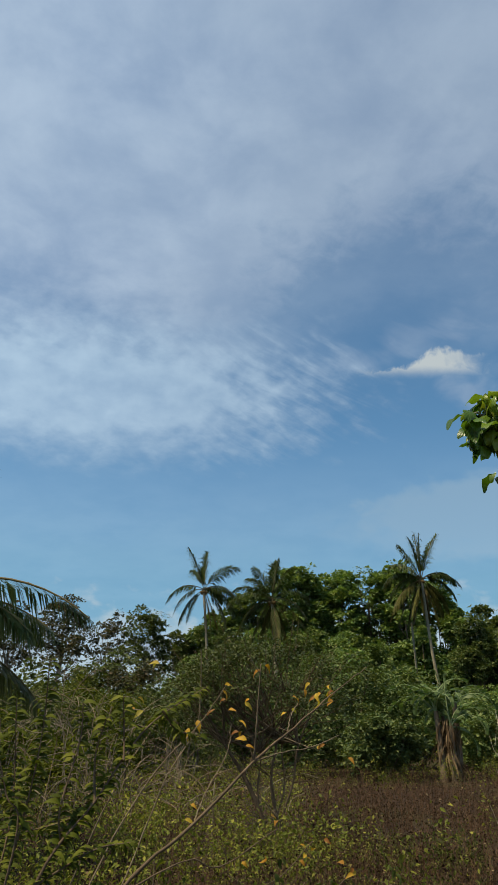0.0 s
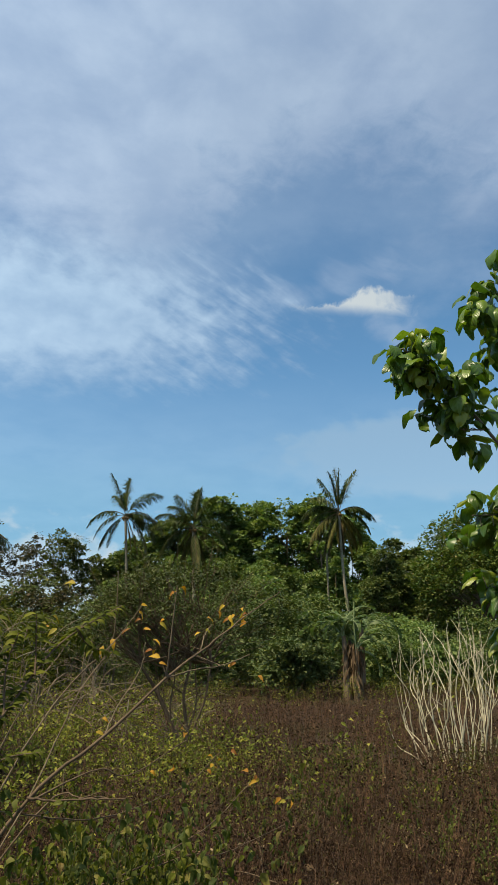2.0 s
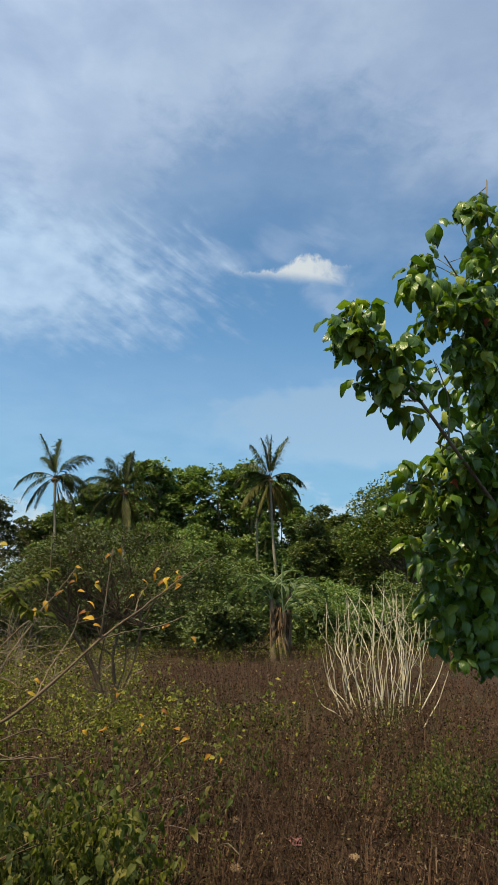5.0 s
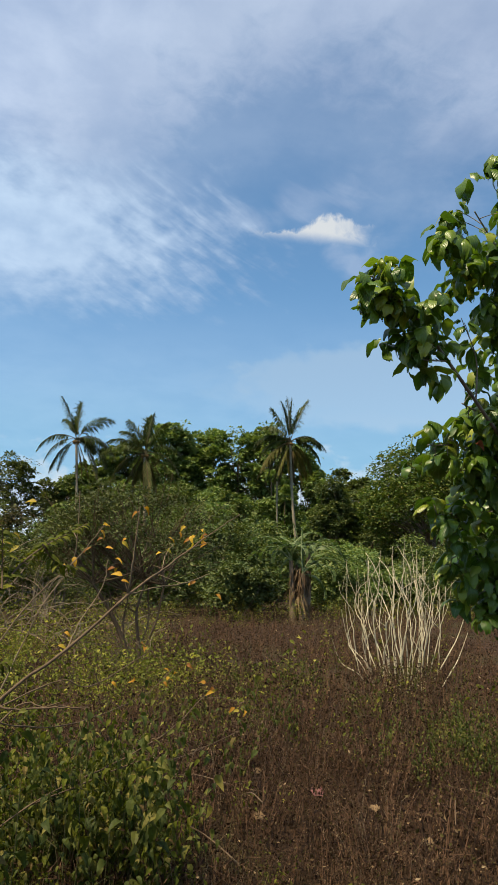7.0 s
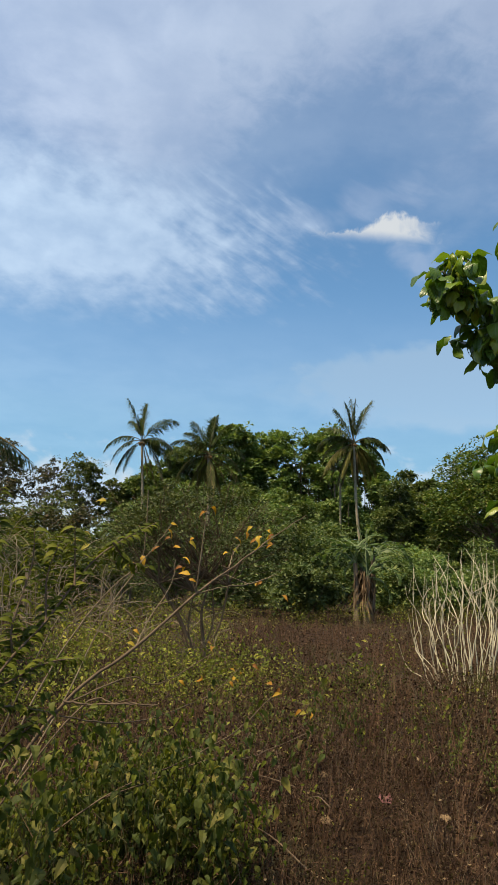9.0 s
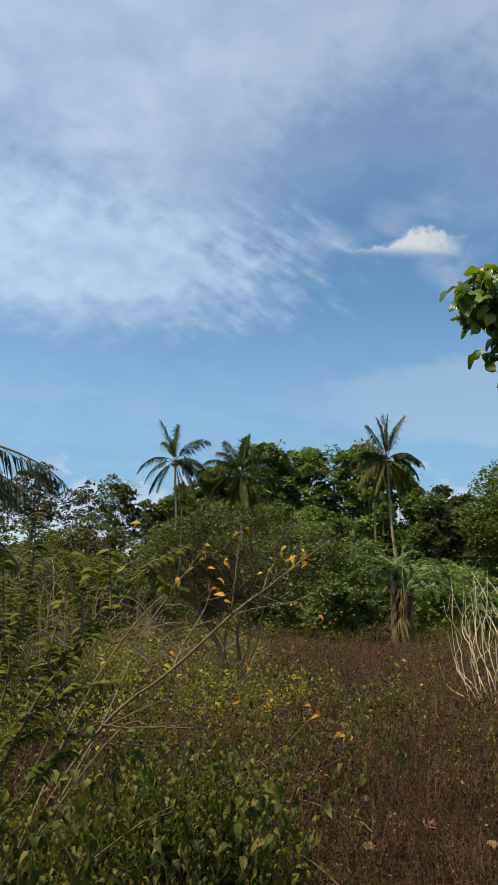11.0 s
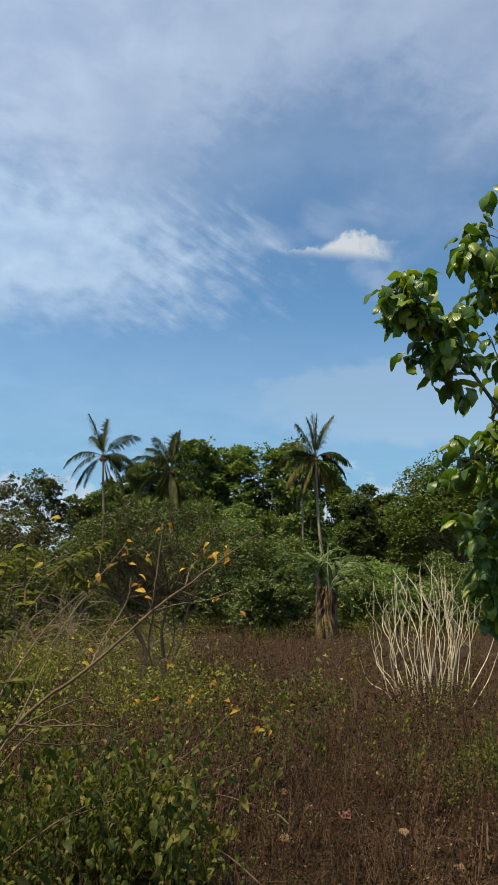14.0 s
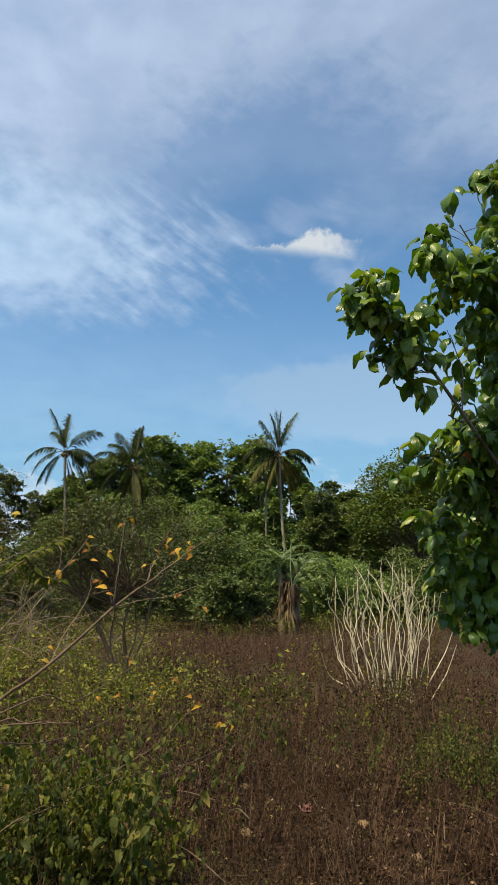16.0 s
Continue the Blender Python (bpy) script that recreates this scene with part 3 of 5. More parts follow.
for i in range(13):
    x = -3.0 + i * 2.05
    bush("tall_bush", (x, 57.6 + (i % 2) * 0.8), (10.8, 9.4, 11.2, 10.0)[i % 4] - (1.8 if x > 15.5 or x < 0 else 0), 2.3, "tall leafy bush filling the gaps under the canopy", (LEAF_BROAD, LEAF_SHRUB, LEAF_BROAD)[i % 3], 500 + i, 0.28, 24, 24, 10, 0.40)
THICKET = [
    (2.6, 31.0, 4.6, 2.0, LEAF_DARK), (4.6, 30.5, 4.9, 2.0, LEAF_DARK), (6.9, 31.0, 4.3, 2.0, LEAF_SHRUB), (0.3, 31.5, 4.6, 2.0, LEAF_DARK), (-2.0, 31.0, 4.2, 2.0, LEAF_GREY),
    (-4.4, 30.0, 3.8, 2.0, LEAF_GREY), (-7.0, 29.0, 3.9, 2.1, LEAF_OLIVE), (-9.8, 28.0, 4.0, 2.2, LEAF_GREY), (-12.8, 28.0, 4.2, 2.3, LEAF_OLIVE), (9.4, 32.0, 3.5, 2.0, LEAF_SHRUB),
    (11.6, 31.5, 3.6, 2.0, LEAF_BROAD), (14.0, 31.5, 3.8, 2.1, LEAF_SHRUB), (16.6, 32.0, 4.6, 2.2, LEAF_DARK), (19.2, 32.5, 4.2, 2.2, LEAF_SHRUB), (22.0, 33.0, 4.5, 2.3, LEAF_MANGO), (25.0, 33.0, 4.4, 2.4, LEAF_MANGO),
    (4.4, 24.6, 2.5, 1.25, LEAF_DARK), (5.2, 26.6, 2.3, 1.2, LEAF_DARK), (2.2, 27.0, 3.0, 1.6, LEAF_DARK), (8.6, 27.5, 2.6, 1.4, LEAF_SHRUB), (10.4, 27.5, 2.6, 1.5, LEAF_BROAD), (12.6, 28.0, 2.8, 1.6, LEAF_SHRUB), (15.0, 28.5, 2.7, 1.6, LEAF_DARK), (17.5, 29.0, 2.8, 1.7, LEAF_SHRUB),
]
for i, (x, y, h, r, leaf) in enumerate(THICKET):
    bush("thicket_bush", (x, y), h, r, "leafy bush in the thicket at the end of the field", leaf, 260 + i, 0.13, 22, 38, 9, 0.36)


# ---------------------------------------------------------------- palms
LIMP = (1.0, 1.7, 1.5, 1.0)
HANG = (1.1, 1.7, 2.2, 2.4)


def frond(head, turn, rise, length, limp, leaf_len, width, leaflets, hang, rng, stalk=0.15):
    """A feather-shaped frond that bends under its weight; leaflets hang to both sides."""
    g = Geo()
    n = 15
    d = np.array([math.sin(radians(turn)) * math.cos(radians(rise)), math.cos(radians(turn)) * math.cos(radians(rise)), math.sin(radians(rise))])
    p = np.array(head, float)
    line, ways = [p], [d]
    twist = rng.normal() * 0.25
    for i in range(n - 1):
        flat = math.hypot(d[0], d[1])
        d = unit(d + np.array([rng.normal() * 0.015, rng.normal() * 0.015, -limp * (0.25 + 0.75 * flat) * (0.4 + 1.2 * i / n) / n * 1.5]))
        p = p + d * length / (n - 1)
        line.append(p)
        ways.append(d)
    line, ways = np.array(line), np.array(ways)
    rib = Geo()
    tube(rib, line, 0.010 * length, 0.0025 * length, 5)
    flatdir = unit(np.array([math.sin(radians(turn)), math.cos(radians(turn)), 0.0]))
    across = unit(np.cross(flatdir, np.array([0, 0, 1.0])))
    for side in (-1, 1):
        for k in range(leaflets):
            if rng.random() < 0.06:
                continue
            q = stalk + (1 - stalk) * min(1.0, (k + rng.uniform(0, 0.8)) / leaflets)
            x = q * (n - 1)
            i = min(int(x), n - 2)
            p = line[i] + (line[i + 1] - line[i]) * (x - i)
            d = ways[i]
            up = np.cross(across, d)
            prof = max(0.38, math.sin(math.pi * (0.12 + 0.83 * q)) ** 0.7)
            ln = leaf_len * prof * rng.uniform(0.75, 1.15)
            steep = max(0.0, d[2])
            out = across * side * (1.0 - 0.3 * q) * (1 - 0.45 * steep) + up * (0.18 + twist * side) + d * (0.75 + 0.8 * q)
            d1 = unit(unit(out) + np.array([0, 0, -0.3 * hang]) + rng.normal(size=3) * 0.08)
            d2 = unit(d1 + np.array([0, 0, -hang * rng.uniform(0.6, 1.4)]))
            m = p + d1 * ln * 0.5
            e = m + d2 * ln * 0.5
            w = unit(np.cross(d1, up + d * 0.3)) * width * 0.5
            g.add([p - w * 0.5, p + w * 0.5, m + w, m - w], [(0, 1, 2, 3)], 0)
            g.add([m - w, m + w, e], [(0, 1, 2)], 0)
    return g, rib


def palm(at, head, label, fronds, length, leaf, trunk_r, seed, nuts=5, group="coconut palms", bow=(0.0, 0.0), slack=1.0):
    """fronds: (turn about z, rise, kind, size). leaf: length, width and number of leaflets."""
    rng = np.random.default_rng(seed)
    base = np.array((at[0], at[1], lie(*at) - 0.05))
    head = np.array(head, float)
    t = thing("coconut_palm", tuple(base), label, "palm tree", group)
    mid = (base + head) / 2 + np.array([bow[0], bow[1], 0])
    line = smooth_line([base, mid, head], 14)
    g = Geo()
    tube(g, line, trunk_r * 1.25, trunk_r * 0.85, 10, 0, 0.05, rng)
    part("trunk", g, PALM_BARK, t)
    for turn, rise, kind, size in fronds:
        g, rib = frond(head + (0, 0, 0.1), turn + rng.normal() * 6, rise + rng.normal() * 4, length * size * rng.uniform(0.92, 1.08), LIMP[kind] * slack * rng.uniform(0.8, 1.25), leaf[0], leaf[1], leaf[2] if kind < 3 else leaf[2] // 2, HANG[kind], rng)
        f = part("frond", g, (PALM_LEAF, PALM_LEAF, PALM_OLIVE, PALM_DRY)[kind], t, "dry brown hanging frond" if kind == 3 else "")
        part("stalk", rib.mesh("stalk", PALM_DRY, t.location), None, f)
    g2 = Geo()
    ball = bmesh.new()
    bmesh.ops.create_icosphere(ball, subdivisions=2, radius=1.0)
    ball.verts.index_update()
    bv = np.array([q.co for q in ball.verts])
    bf = np.array([[q.index for q in f.verts] for f in ball.faces])
    ball.free()
    g2.add(bv * np.array([1, 1, 1.2]), bf)
    me = g2.mesh("coconut", NUT)
    for k in range(nuts):
        a = k * 2.4
        piece("coconut", me, t, head + np.array([math.cos(a) * trunk_r * 1.7, math.sin(a) * trunk_r * 1.7, -trunk_r * 0.9 - 0.06 * (k % 2)]), np.eye(3), trunk_r * 0.95, "orange-brown coconut")
    return t


FAR_LEAF = (0.92, 0.060, 80)
palm((-2.4, 42.5), (-2.72, 42.5, 9.25), "coconut palm with a pale slim trunk and ragged crown",
     [(-82, 68, 0, 1.12), (60, 86, 0, 0.95), (88, 50, 0, 1.08), (100, 26, 1, 1.0), (-88, 24, 1, 1.1), (-95, 0, 1, 1.05), (80, 0, 1, 1.05), (-80, -30, 1, 0.95), (75, -35, 1, 1.0),
      (100, -60, 3, 0.95), (110, -72, 3, 0.9), (-95, -52, 1, 0.85), (92, 12, 1, 1.1), (40, 30, 1, 0.9), (-30, 60, 0, 0.8)],
     2.55, FAR_LEAF, 0.085, 11, bow=(0.15, 0))
palm((1.6, 42.0), (1.42, 42.0, 8.55), "coconut palm with drooping fronds standing among the trees",
     [(-80, 66, 0, 0.72), (70, 82, 0, 0.82), (95, 64, 0, 0.74), (-95, 30, 1, 1.02), (-80, 5, 1, 1.0), (95, 15, 1, 0.9), (-85, -48, 2, 1.05), (-60, -68, 2, 1.15), (80, -62, 2, 1.05), (100, -40, 2, 1.0),
      (150, -70, 2, 1.1), (20, -60, 2, 1.0), (0, 20, 1, 0.9), (120, -78, 3, 1.0), (-110, 55, 0, 0.7), (85, 36, 1, 0.9), (-95, -15, 1, 1.0), (90, -20, 2, 1.0), (-75, 46, 0, 0.8), (20, 76, 0, 0.85)],
     3.0, FAR_LEAF, 0.095, 12, bow=(0.1, 0))
palm((14.6, 53.0), (13.3, 53.0, 11.95), "tall coconut palm with a leaning trunk and heavy crown",
     [(-75, 84, 0, 1.35), (85, 70, 0, 1.38), (-80, 68, 0, 1.15), (95, 80, 0, 1.25), (-60, 78, 0, 1.2), (100, 30, 1, 1.18), (85, 12, 1, 1.2), (-90, 35, 1, 1.3), (-80, 12, 1, 1.25), (-95, -15, 2, 1.25), (75, -38, 2, 1.2), (-75, -45, 2, 1.3),
      (100, -55, 2, 1.15), (-120, -62, 2, 1.2), (20, -30, 2, 1.1), (0, 35, 1, 1.1), (60, -74, 3, 1.15), (-60, -72, 3, 1.2), (-88, 22, 1, 1.35), (-85, -30, 2, 1.4), (-70, -58, 2, 1.45), (88, -22, 2, 1.25), (105, -68, 2, 1.2), (-100, 48, 1, 1.2), (70, 40, 1, 1.2)],
     2.7, (1.1, 0.085, 74), 0.11, 13, bow=(-0.28, 0))

# bare pole of a dead palm
g = Geo()
pole_at = (12.75, 54.5, lie(12.75, 54.5) - 0.05)
t = thing("dead_palm", pole_at, "bare pale trunk of a dead palm among the trees", "dead tree")
tube(g, smooth_line([pole_at, (12.7, 54.5, 4.0), (12.6, 54.5, 9.0)], 5), 0.10, 0.08, 8, 0, 0.05, np.random.default_rng(3))
part("trunk", g, PALM_BARK, t)

palm((-5.1, 8.7), (-4.75, 8.4, 2.78), "young coconut palm with long arching fronds beside the field",
     [(100, 23, 1, 0.95), (100, 15, 1, 0.85), (98, 27, 1, 0.9), (92, 58, 0, 0.60), (96, -8, 2, 1.0), (150, 60, 0, 1.05), (40, 30, 1, 1.0), (0, 50, 0, 1.0), (-50, 35, 1, 1.0), (-100, 25, 1, 1.0), (-150, 40, 1, 1.0), (165, 30, 1, 1.0), (140, 5, 2, 1.0), (20, -10, 2, 1.0), (-80, -15, 2, 1.0), (60, 76, 0, 0.75), (-20, 78, 0, 0.9), (-170, -30, 3, 1.0)],
     3.12, (0.85, 0.036, 96), 0.15, 14, slack=0.45)


# ---------------------------------------------------------------- banana clump
def banana_leaf(name, length, width, bend, seed, torn=9):
    rng = np.random.default_rng(seed)
    g = Geo()
    n = 20
    s = np.linspace(0, 1, n)
    ang = 0.35 - bend * s ** 1.2
    y = np.concatenate([[0], np.cumsum(np.cos(ang[:-1]))]) * length / n
    z = np.concatenate([[0], np.cumsum(np.sin(ang[:-1]))]) * length / n
    rib = Geo()
    tube(rib, np.stack([np.zeros(n), y, z], 1), 0.03, 0.006, 5)
    for side in (-1, 1):
        k = 2
        while k < n - 1:
            k2 = min(n - 1, k + int(rng.integers(1, 3)))
            sag = rng.uniform(0.5, 1.5)
            cut = rng.uniform(0.06, 0.30)
            a, b = k + cut, k2 - cut
            rows = []
            for q in (a, (a + b) / 2, b):
                w = width * 0.5 * math.sin(math.pi * (0.08 + 0.88 * q / (n - 1))) ** 0.6
                py, pz = np.interp(q, np.arange(n), y), np.interp(q, np.arange(n), z)
                rows.append([(0, py, pz), (side * w * 0.55, py + 0.05, pz + 0.04 - sag * 0.08), (side * w, py + 0.09, pz - sag * w)])
            v = [p for r in rows for p in r]
            g.add(v, [(0, 1, 4, 3), (1, 2, 5, 4), (3, 4, 7, 6), (4, 5, 8, 7)], 0)
            k = k2
    return g.mesh(name, LEAF_BANANA), rib.mesh("midrib", STEM_BANANA)


def banana_clump(at):
    rng = np.random.default_rng(21)
    base = (at[0], at[1], lie(*at) - 0.04)
    t = thing("banana_plant", base, "banana clump with torn arching leaves and dry brown sheaths", "banana plant")
    kinds = [banana_leaf("banana_leaf_a", 2.2, 0.26, 2.3, 31), banana_leaf("banana_leaf_b", 2.0, 0.26, 2.7, 32), banana_leaf("banana_leaf_c", 1.7, 0.12, 0.5, 33), banana_leaf("banana_leaf_d", 1.7, 0.25, 2.2, 34)]
    stems = [((-0.25, 0.0), 2.15, 0.14), ((0.24, 0.05), 2.4, 0.15), ((0.04, -0.15), 1.7, 0.12), ((-0.02, 0.25), 2.0, 0.13)]
    for (dx, dy), h, r in stems:
        g = Geo()
        b = np.array(base) + (dx, dy, 0)
        tip = b + (dx * 0.35, dy * 0.3, h)
        tube(g, smooth_line([b, (b + tip) / 2 + (0.02, 0, 0), tip], 5), r, r * 0.5, 9, 0, 0.06, rng)
        part("pseudostem", g, SHEATH, t)
    heads = [np.array(base) + (dx * 1.35, dy * 1.3, h - 0.05) for (dx, dy), h, r in stems]
    for i, (turn, rise, which, k) in enumerate([(-88, 36, 0, 1.0), (-100, 12, 1, 1.0), (-70, 52, 0, 1.0), (95, 36, 0, 1.0), (78, 52, 0, 0.95), (105, 8, 1, 1.0), (25, 82, 2, 1.05), (-80, 78, 2, 0.95), (170, 30, 1, 0.9), (-170, 12, 3, 0.9),
                                                (135, 15, 1, 0.9), (-140, 40, 3, 0.9), (30, 40, 0, 0.9), (-35, 30, 1, 0.9), (75, -12, 3, 0.9), (-95, 58, 3, 1.0), (100, 62, 3, 0.95), (-82, -8, 3, 0.95), (88, 20, 0, 1.0), (-85, 22, 0, 1.05), (-60, 20, 1, 1.0), (65, 30, 1, 1.0), (95, 60, 0, 0.8), (-110, 45, 1, 0.85)]):
        rise += 20 if 0 < rise < 60 else 0
        d = np.array([math.sin(radians(turn)) * math.cos(radians(rise)), math.cos(radians(turn)) * math.cos(radians(rise)), math.sin(radians(rise))])
        up = np.array([-d[0] * d[2], -d[1] * d[2], 1 - d[2] ** 2 + 0.02]) + rng.normal(size=3) * 0.15
        f = piece("leaf", kinds[which][0], t, heads[i % 4], frames(d[None], up[None])[0], k)
        part("midrib", kinds[which][1], None, f)
    g = Geo()
    n = 230
    a = rng.uniform(0, 6.28, n)
    pos = np.array(base) + np.stack([np.cos(a) * rng.uniform(0.10, 0.36, n), np.sin(a) * rng.uniform(0.1, 0.32, n), 0.45 + 1.5 * rng.random(n) ** 0.8], 1)
    way = np.stack([np.cos(a) * 0.2, np.sin(a) * 0.2, -np.ones(n)], 1) + rng.normal(size=(n, 3)) * 0.24
    scatter(g, *blade(0.09, 4, 0.6, 0.5), pos, frames(way, np.stack([np.cos(a), np.sin(a), 0 * a], 1)), rng.uniform(0.35, 0.8, n))
    part("dry_leaves", g, DRY_LEAF, t, "hanging dry brown leaf sheaths")


banana_clump((6.55, 24.4))


# ---------------------------------------------------------------- bushes on the near side
for i, (x, y, h, r, leaf) in enumerate([(-3.4, 20.5, 3.0, 1.5, LEAF_OLIVE), (-5.6, 21.0, 3.2, 1.6, LEAF_GREY), (-7.8, 20.0, 3.1, 1.6, LEAF_OLIVE), (-10.2, 20.5, 3.3, 1.8, LEAF_GREY), (-4.6, 16.5, 2.2, 1.3, LEAF_OLIVE), (-6.8, 16.0, 2.3, 1.4, LEAF_WEED), (-1.6, 23.5, 3.0, 1.5, LEAF_GREY), (-9.2, 15.0, 2.3, 1.5, LEAF_OLIVE)]):
    bush("scrub_bush", (x, y), h, r, "brushy olive-green scrub bush in the weedy field", leaf, 330 + i, 0.085, 18, 34, 13, 0.34, "scrub bushes in the field", 12, BARK_GREY, shape=RHOMB)


def small_tree():
    """The small-leaved tree with several leaning stems."""
    rng = np.random.default_rng(41)
    base = (0.30, 10.0, lie(0.30, 10.0) - 0.04)
    t = thing("small_leaved_tree", base, "low spreading tree with leaning stems and fine dark leaves", "tree")
    stems = [[(0.34, 10.0, 0), (0.24, 10.0, 0.45), (0.02, 10.0, 0.95), (-0.28, 10.0, 1.4), (-0.60, 10.0, 1.9)],
             [(0.40, 10.0, 0), (0.40, 10.1, 0.5), (0.34, 10.1, 1.0), (0.42, 10.2, 1.5), (0.20, 10.2, 2.1)],
             [(0.42, 10.0, 0), (0.46, 9.9, 0.5), (0.62, 9.9, 0.95), (0.70, 9.9, 1.4), (0.95, 9.9, 1.9)],
             [(0.24, 10.0, 0.45), (0.16, 10.1, 0.85), (0.20, 10.1, 1.3), (-0.02, 10.1, 1.75)],
             [(0.40, 10.1, 0.5), (0.52, 10.2, 0.9), (0.50, 10.3, 1.4), (0.66, 10.4, 2.0)]]
    for k, s in enumerate(stems):
        g = Geo()
        tube(g, smooth_line(s, 6), (0.048, 0.032, 0.020, 0.013, 0.013)[k], 0.008, 8, 0, 0.05, rng)
        part("stem", g, TWIG_BROWN, t)
    lobes = []
    for k in range(52):
        a = rng.uniform(0, 6.28)
        q = math.sqrt(rng.random())
        x = 0.36 + 1.55 * q * math.cos(a)
        lobes.append((x, 10.1 + 0.9 * q * math.sin(a), max(1.65, 2.70 - 0.45 * ((x - 0.36) / 1.5) ** 2 - 0.95 * rng.random() ** 1.2), 0.27, 0.27, 0.15))
    for q in lobes:
        g = Geo()
        s = np.array(stems[int(rng.integers(0, 5))][-2])
        e = np.array(q[:3])
        tube(g, smooth_line([s, (s + e) / 2 + rng.normal(size=3) * 0.06, e + (0, 0, 0.1)], 4), 0.014, 0.003, 5)
        for j in range(3):
            e2 = e + rng.normal(size=3) * 0.25 + (0, 0, 0.15)
            tube(g, smooth_line([(s + e) / 2, e2], 3), 0.005, 0.002, 4)
        part("branch", g, TWIG_BROWN, t)
    g = Geo()
    foliage(g, rng, lobes, 19, 12, 0.050, 0.30, inner=0.4)
    part("foliage", g, LEAF_FINE, t)
    for k in range(44):
        g = Geo()
        s = np.array(stems[k % 5][1 + k % 3])
        e = s + np.array([rng.normal() * 0.55, rng.normal() * 0.25, rng.uniform(0.15, 0.7)])
        line = smooth_line([s, (s + e) / 2 + rng.normal(size=3) * 0.07, e], 5)
        tube(g, line, 0.007, 0.002, 5)
        for j in range(3):
            q = line[int(rng.integers(3, len(line)))]
            tube(g, smooth_line([q, q + rng.normal(size=3) * (0.16, 0.1, 0.1) + (0, 0, 0.06)], 3), 0.003, 0.0015, 4)
        part("bare_twig", g, TWIG_TAN if k % 3 == 0 else TWIG_BROWN, t)


small_tree()


# ---------------------------------------------------------------- bleached bare shrub
def bare_shrub():
    rng = np.random.default_rng(51)
    base = (3.9, 9.3, lie(3.9, 9.3))
    t = thing("bare_shrub", base, "leafless shrub of many bleached cream-white stems", "dead shrub")
    n = 31
    for k in range(n):
        u = (k + rng.uniform(-0.4, 0.4)) / (n - 1) * 2 - 1
        b = np.array([3.95 + 0.42 * u + rng.normal() * 0.07, 9.3 + rng.uniform(-0.3, 0.3), base[2] - 0.05])
        h = rng.uniform(1.4, 2.05) * (1 - 0.18 * abs(u))
        out = 0.31 * u + rng.normal() * 0.09
        sway = rng.normal() * 0.028
        p = [b, b + (out * 0.45, rng.normal() * 0.06, h * 0.25), b + (out * 0.85 + sway, rng.normal() * 0.1, h * 0.55), b + (out * 0.95 - sway, rng.normal() * 0.12, h * 0.8), b + (out + rng.normal() * 0.10, rng.normal() * 0.15, h)]
        g = Geo()
        line = smooth_line(p, 5)
        line += rng.normal(size=line.shape) * 0.005
        tube(g, line, rng.uniform(0.0065, 0.0115), 0.003, 6, 0, 0.06, rng)
        for j in range(int(rng.integers(1, 4))):
            i = int(rng.integers(8, len(line) - 3))
            s = line[i]
            side = np.array([rng.normal() * 0.12, rng.normal() * 0.10, rng.uniform(0.3, 0.65)])
            tube(g, smooth_line([s, s + side * 0.5 + (side[0] * 0.25, 0, -0.02), s + side], 3), 0.0042, 0.002, 5)
            if j % 2:
                s = s + side * 0.6
                tube(g, smooth_line([s, s + (rng.normal() * 0.10, rng.normal() * 0.05, rng.uniform(0.1, 0.25))], 3), 0.0034, 0.002, 4)
        part("stem", g, BLEACHED, t)
    for sx, sy, sz, ex, ez in [(3.60, 9.2, 0.25, 3.05, 1.15), (3.55, 9.3, 0.2, 2.95, 0.75), (4.4, 9.2, 0.2, 4.9, 0.85), (4.35, 9.3, 0.3, 5.0, 1.3)]:
        g = Geo()
        tube(g, smooth_line([(sx, sy, sz - 0.2), (sx * 0.6 + ex * 0.4, sy - 0.05, sz * 0.7 + ez * 0.3 - 0.07), (sx * 0.25 + ex * 0.75, sy + 0.06, sz * 0.4 + ez * 0.6 - 0.10), (ex, sy, ez)], 5), 0.010, 0.003, 5, 0, 0.05, rng)
        part("stem", g, BLEACHED, t)


bare_shrub()


# ---------------------------------------------------------------- near tree with large hanging leaves
def big_leaf(width, droop, curl, seed):
    """A broad leaf 1 long along y, arched over, with a wavy margin and a sunken midrib."""
    rng = np.random.default_rng(seed)
    rows, cols = 8, (-1.0, -0.55, 0.0, 0.55, 1.0)
    ph = rng.uniform(0, 6.28, 2)
    v, f = [], []
    for i in range(rows + 1):
        q = i / rows
        w = width * 0.5 * max(0.02, math.sin(math.pi * q ** 0.74) ** 0.8 * (1.04 - 0.25 * q ** 3))
        a = droop * q ** 1.15
        y = math.sin(a) / droop
        z = -(1 - math.cos(a)) / droop
        for c in cols:
            wave = 0.07 * abs(c) * math.sin(q * 11 + ph[0 if c < 0 else 1]) + rng.normal() * 0.008
            lift = 0.16 * abs(c) ** 0.8 - curl * c * c
            v.append((c * w, y - wave * math.sin(a) * 0.3, z + lift * width * 0.5 * (1 if 0 < i < rows else 0.1) + wave))
        if i:
            for k in range(4):
                p, r = 5 * (i - 1) + k, 5 * i + k
                f.append((p, p + 1, r + 1, r))
    g = Geo()
    g.add(v, f)
    return g


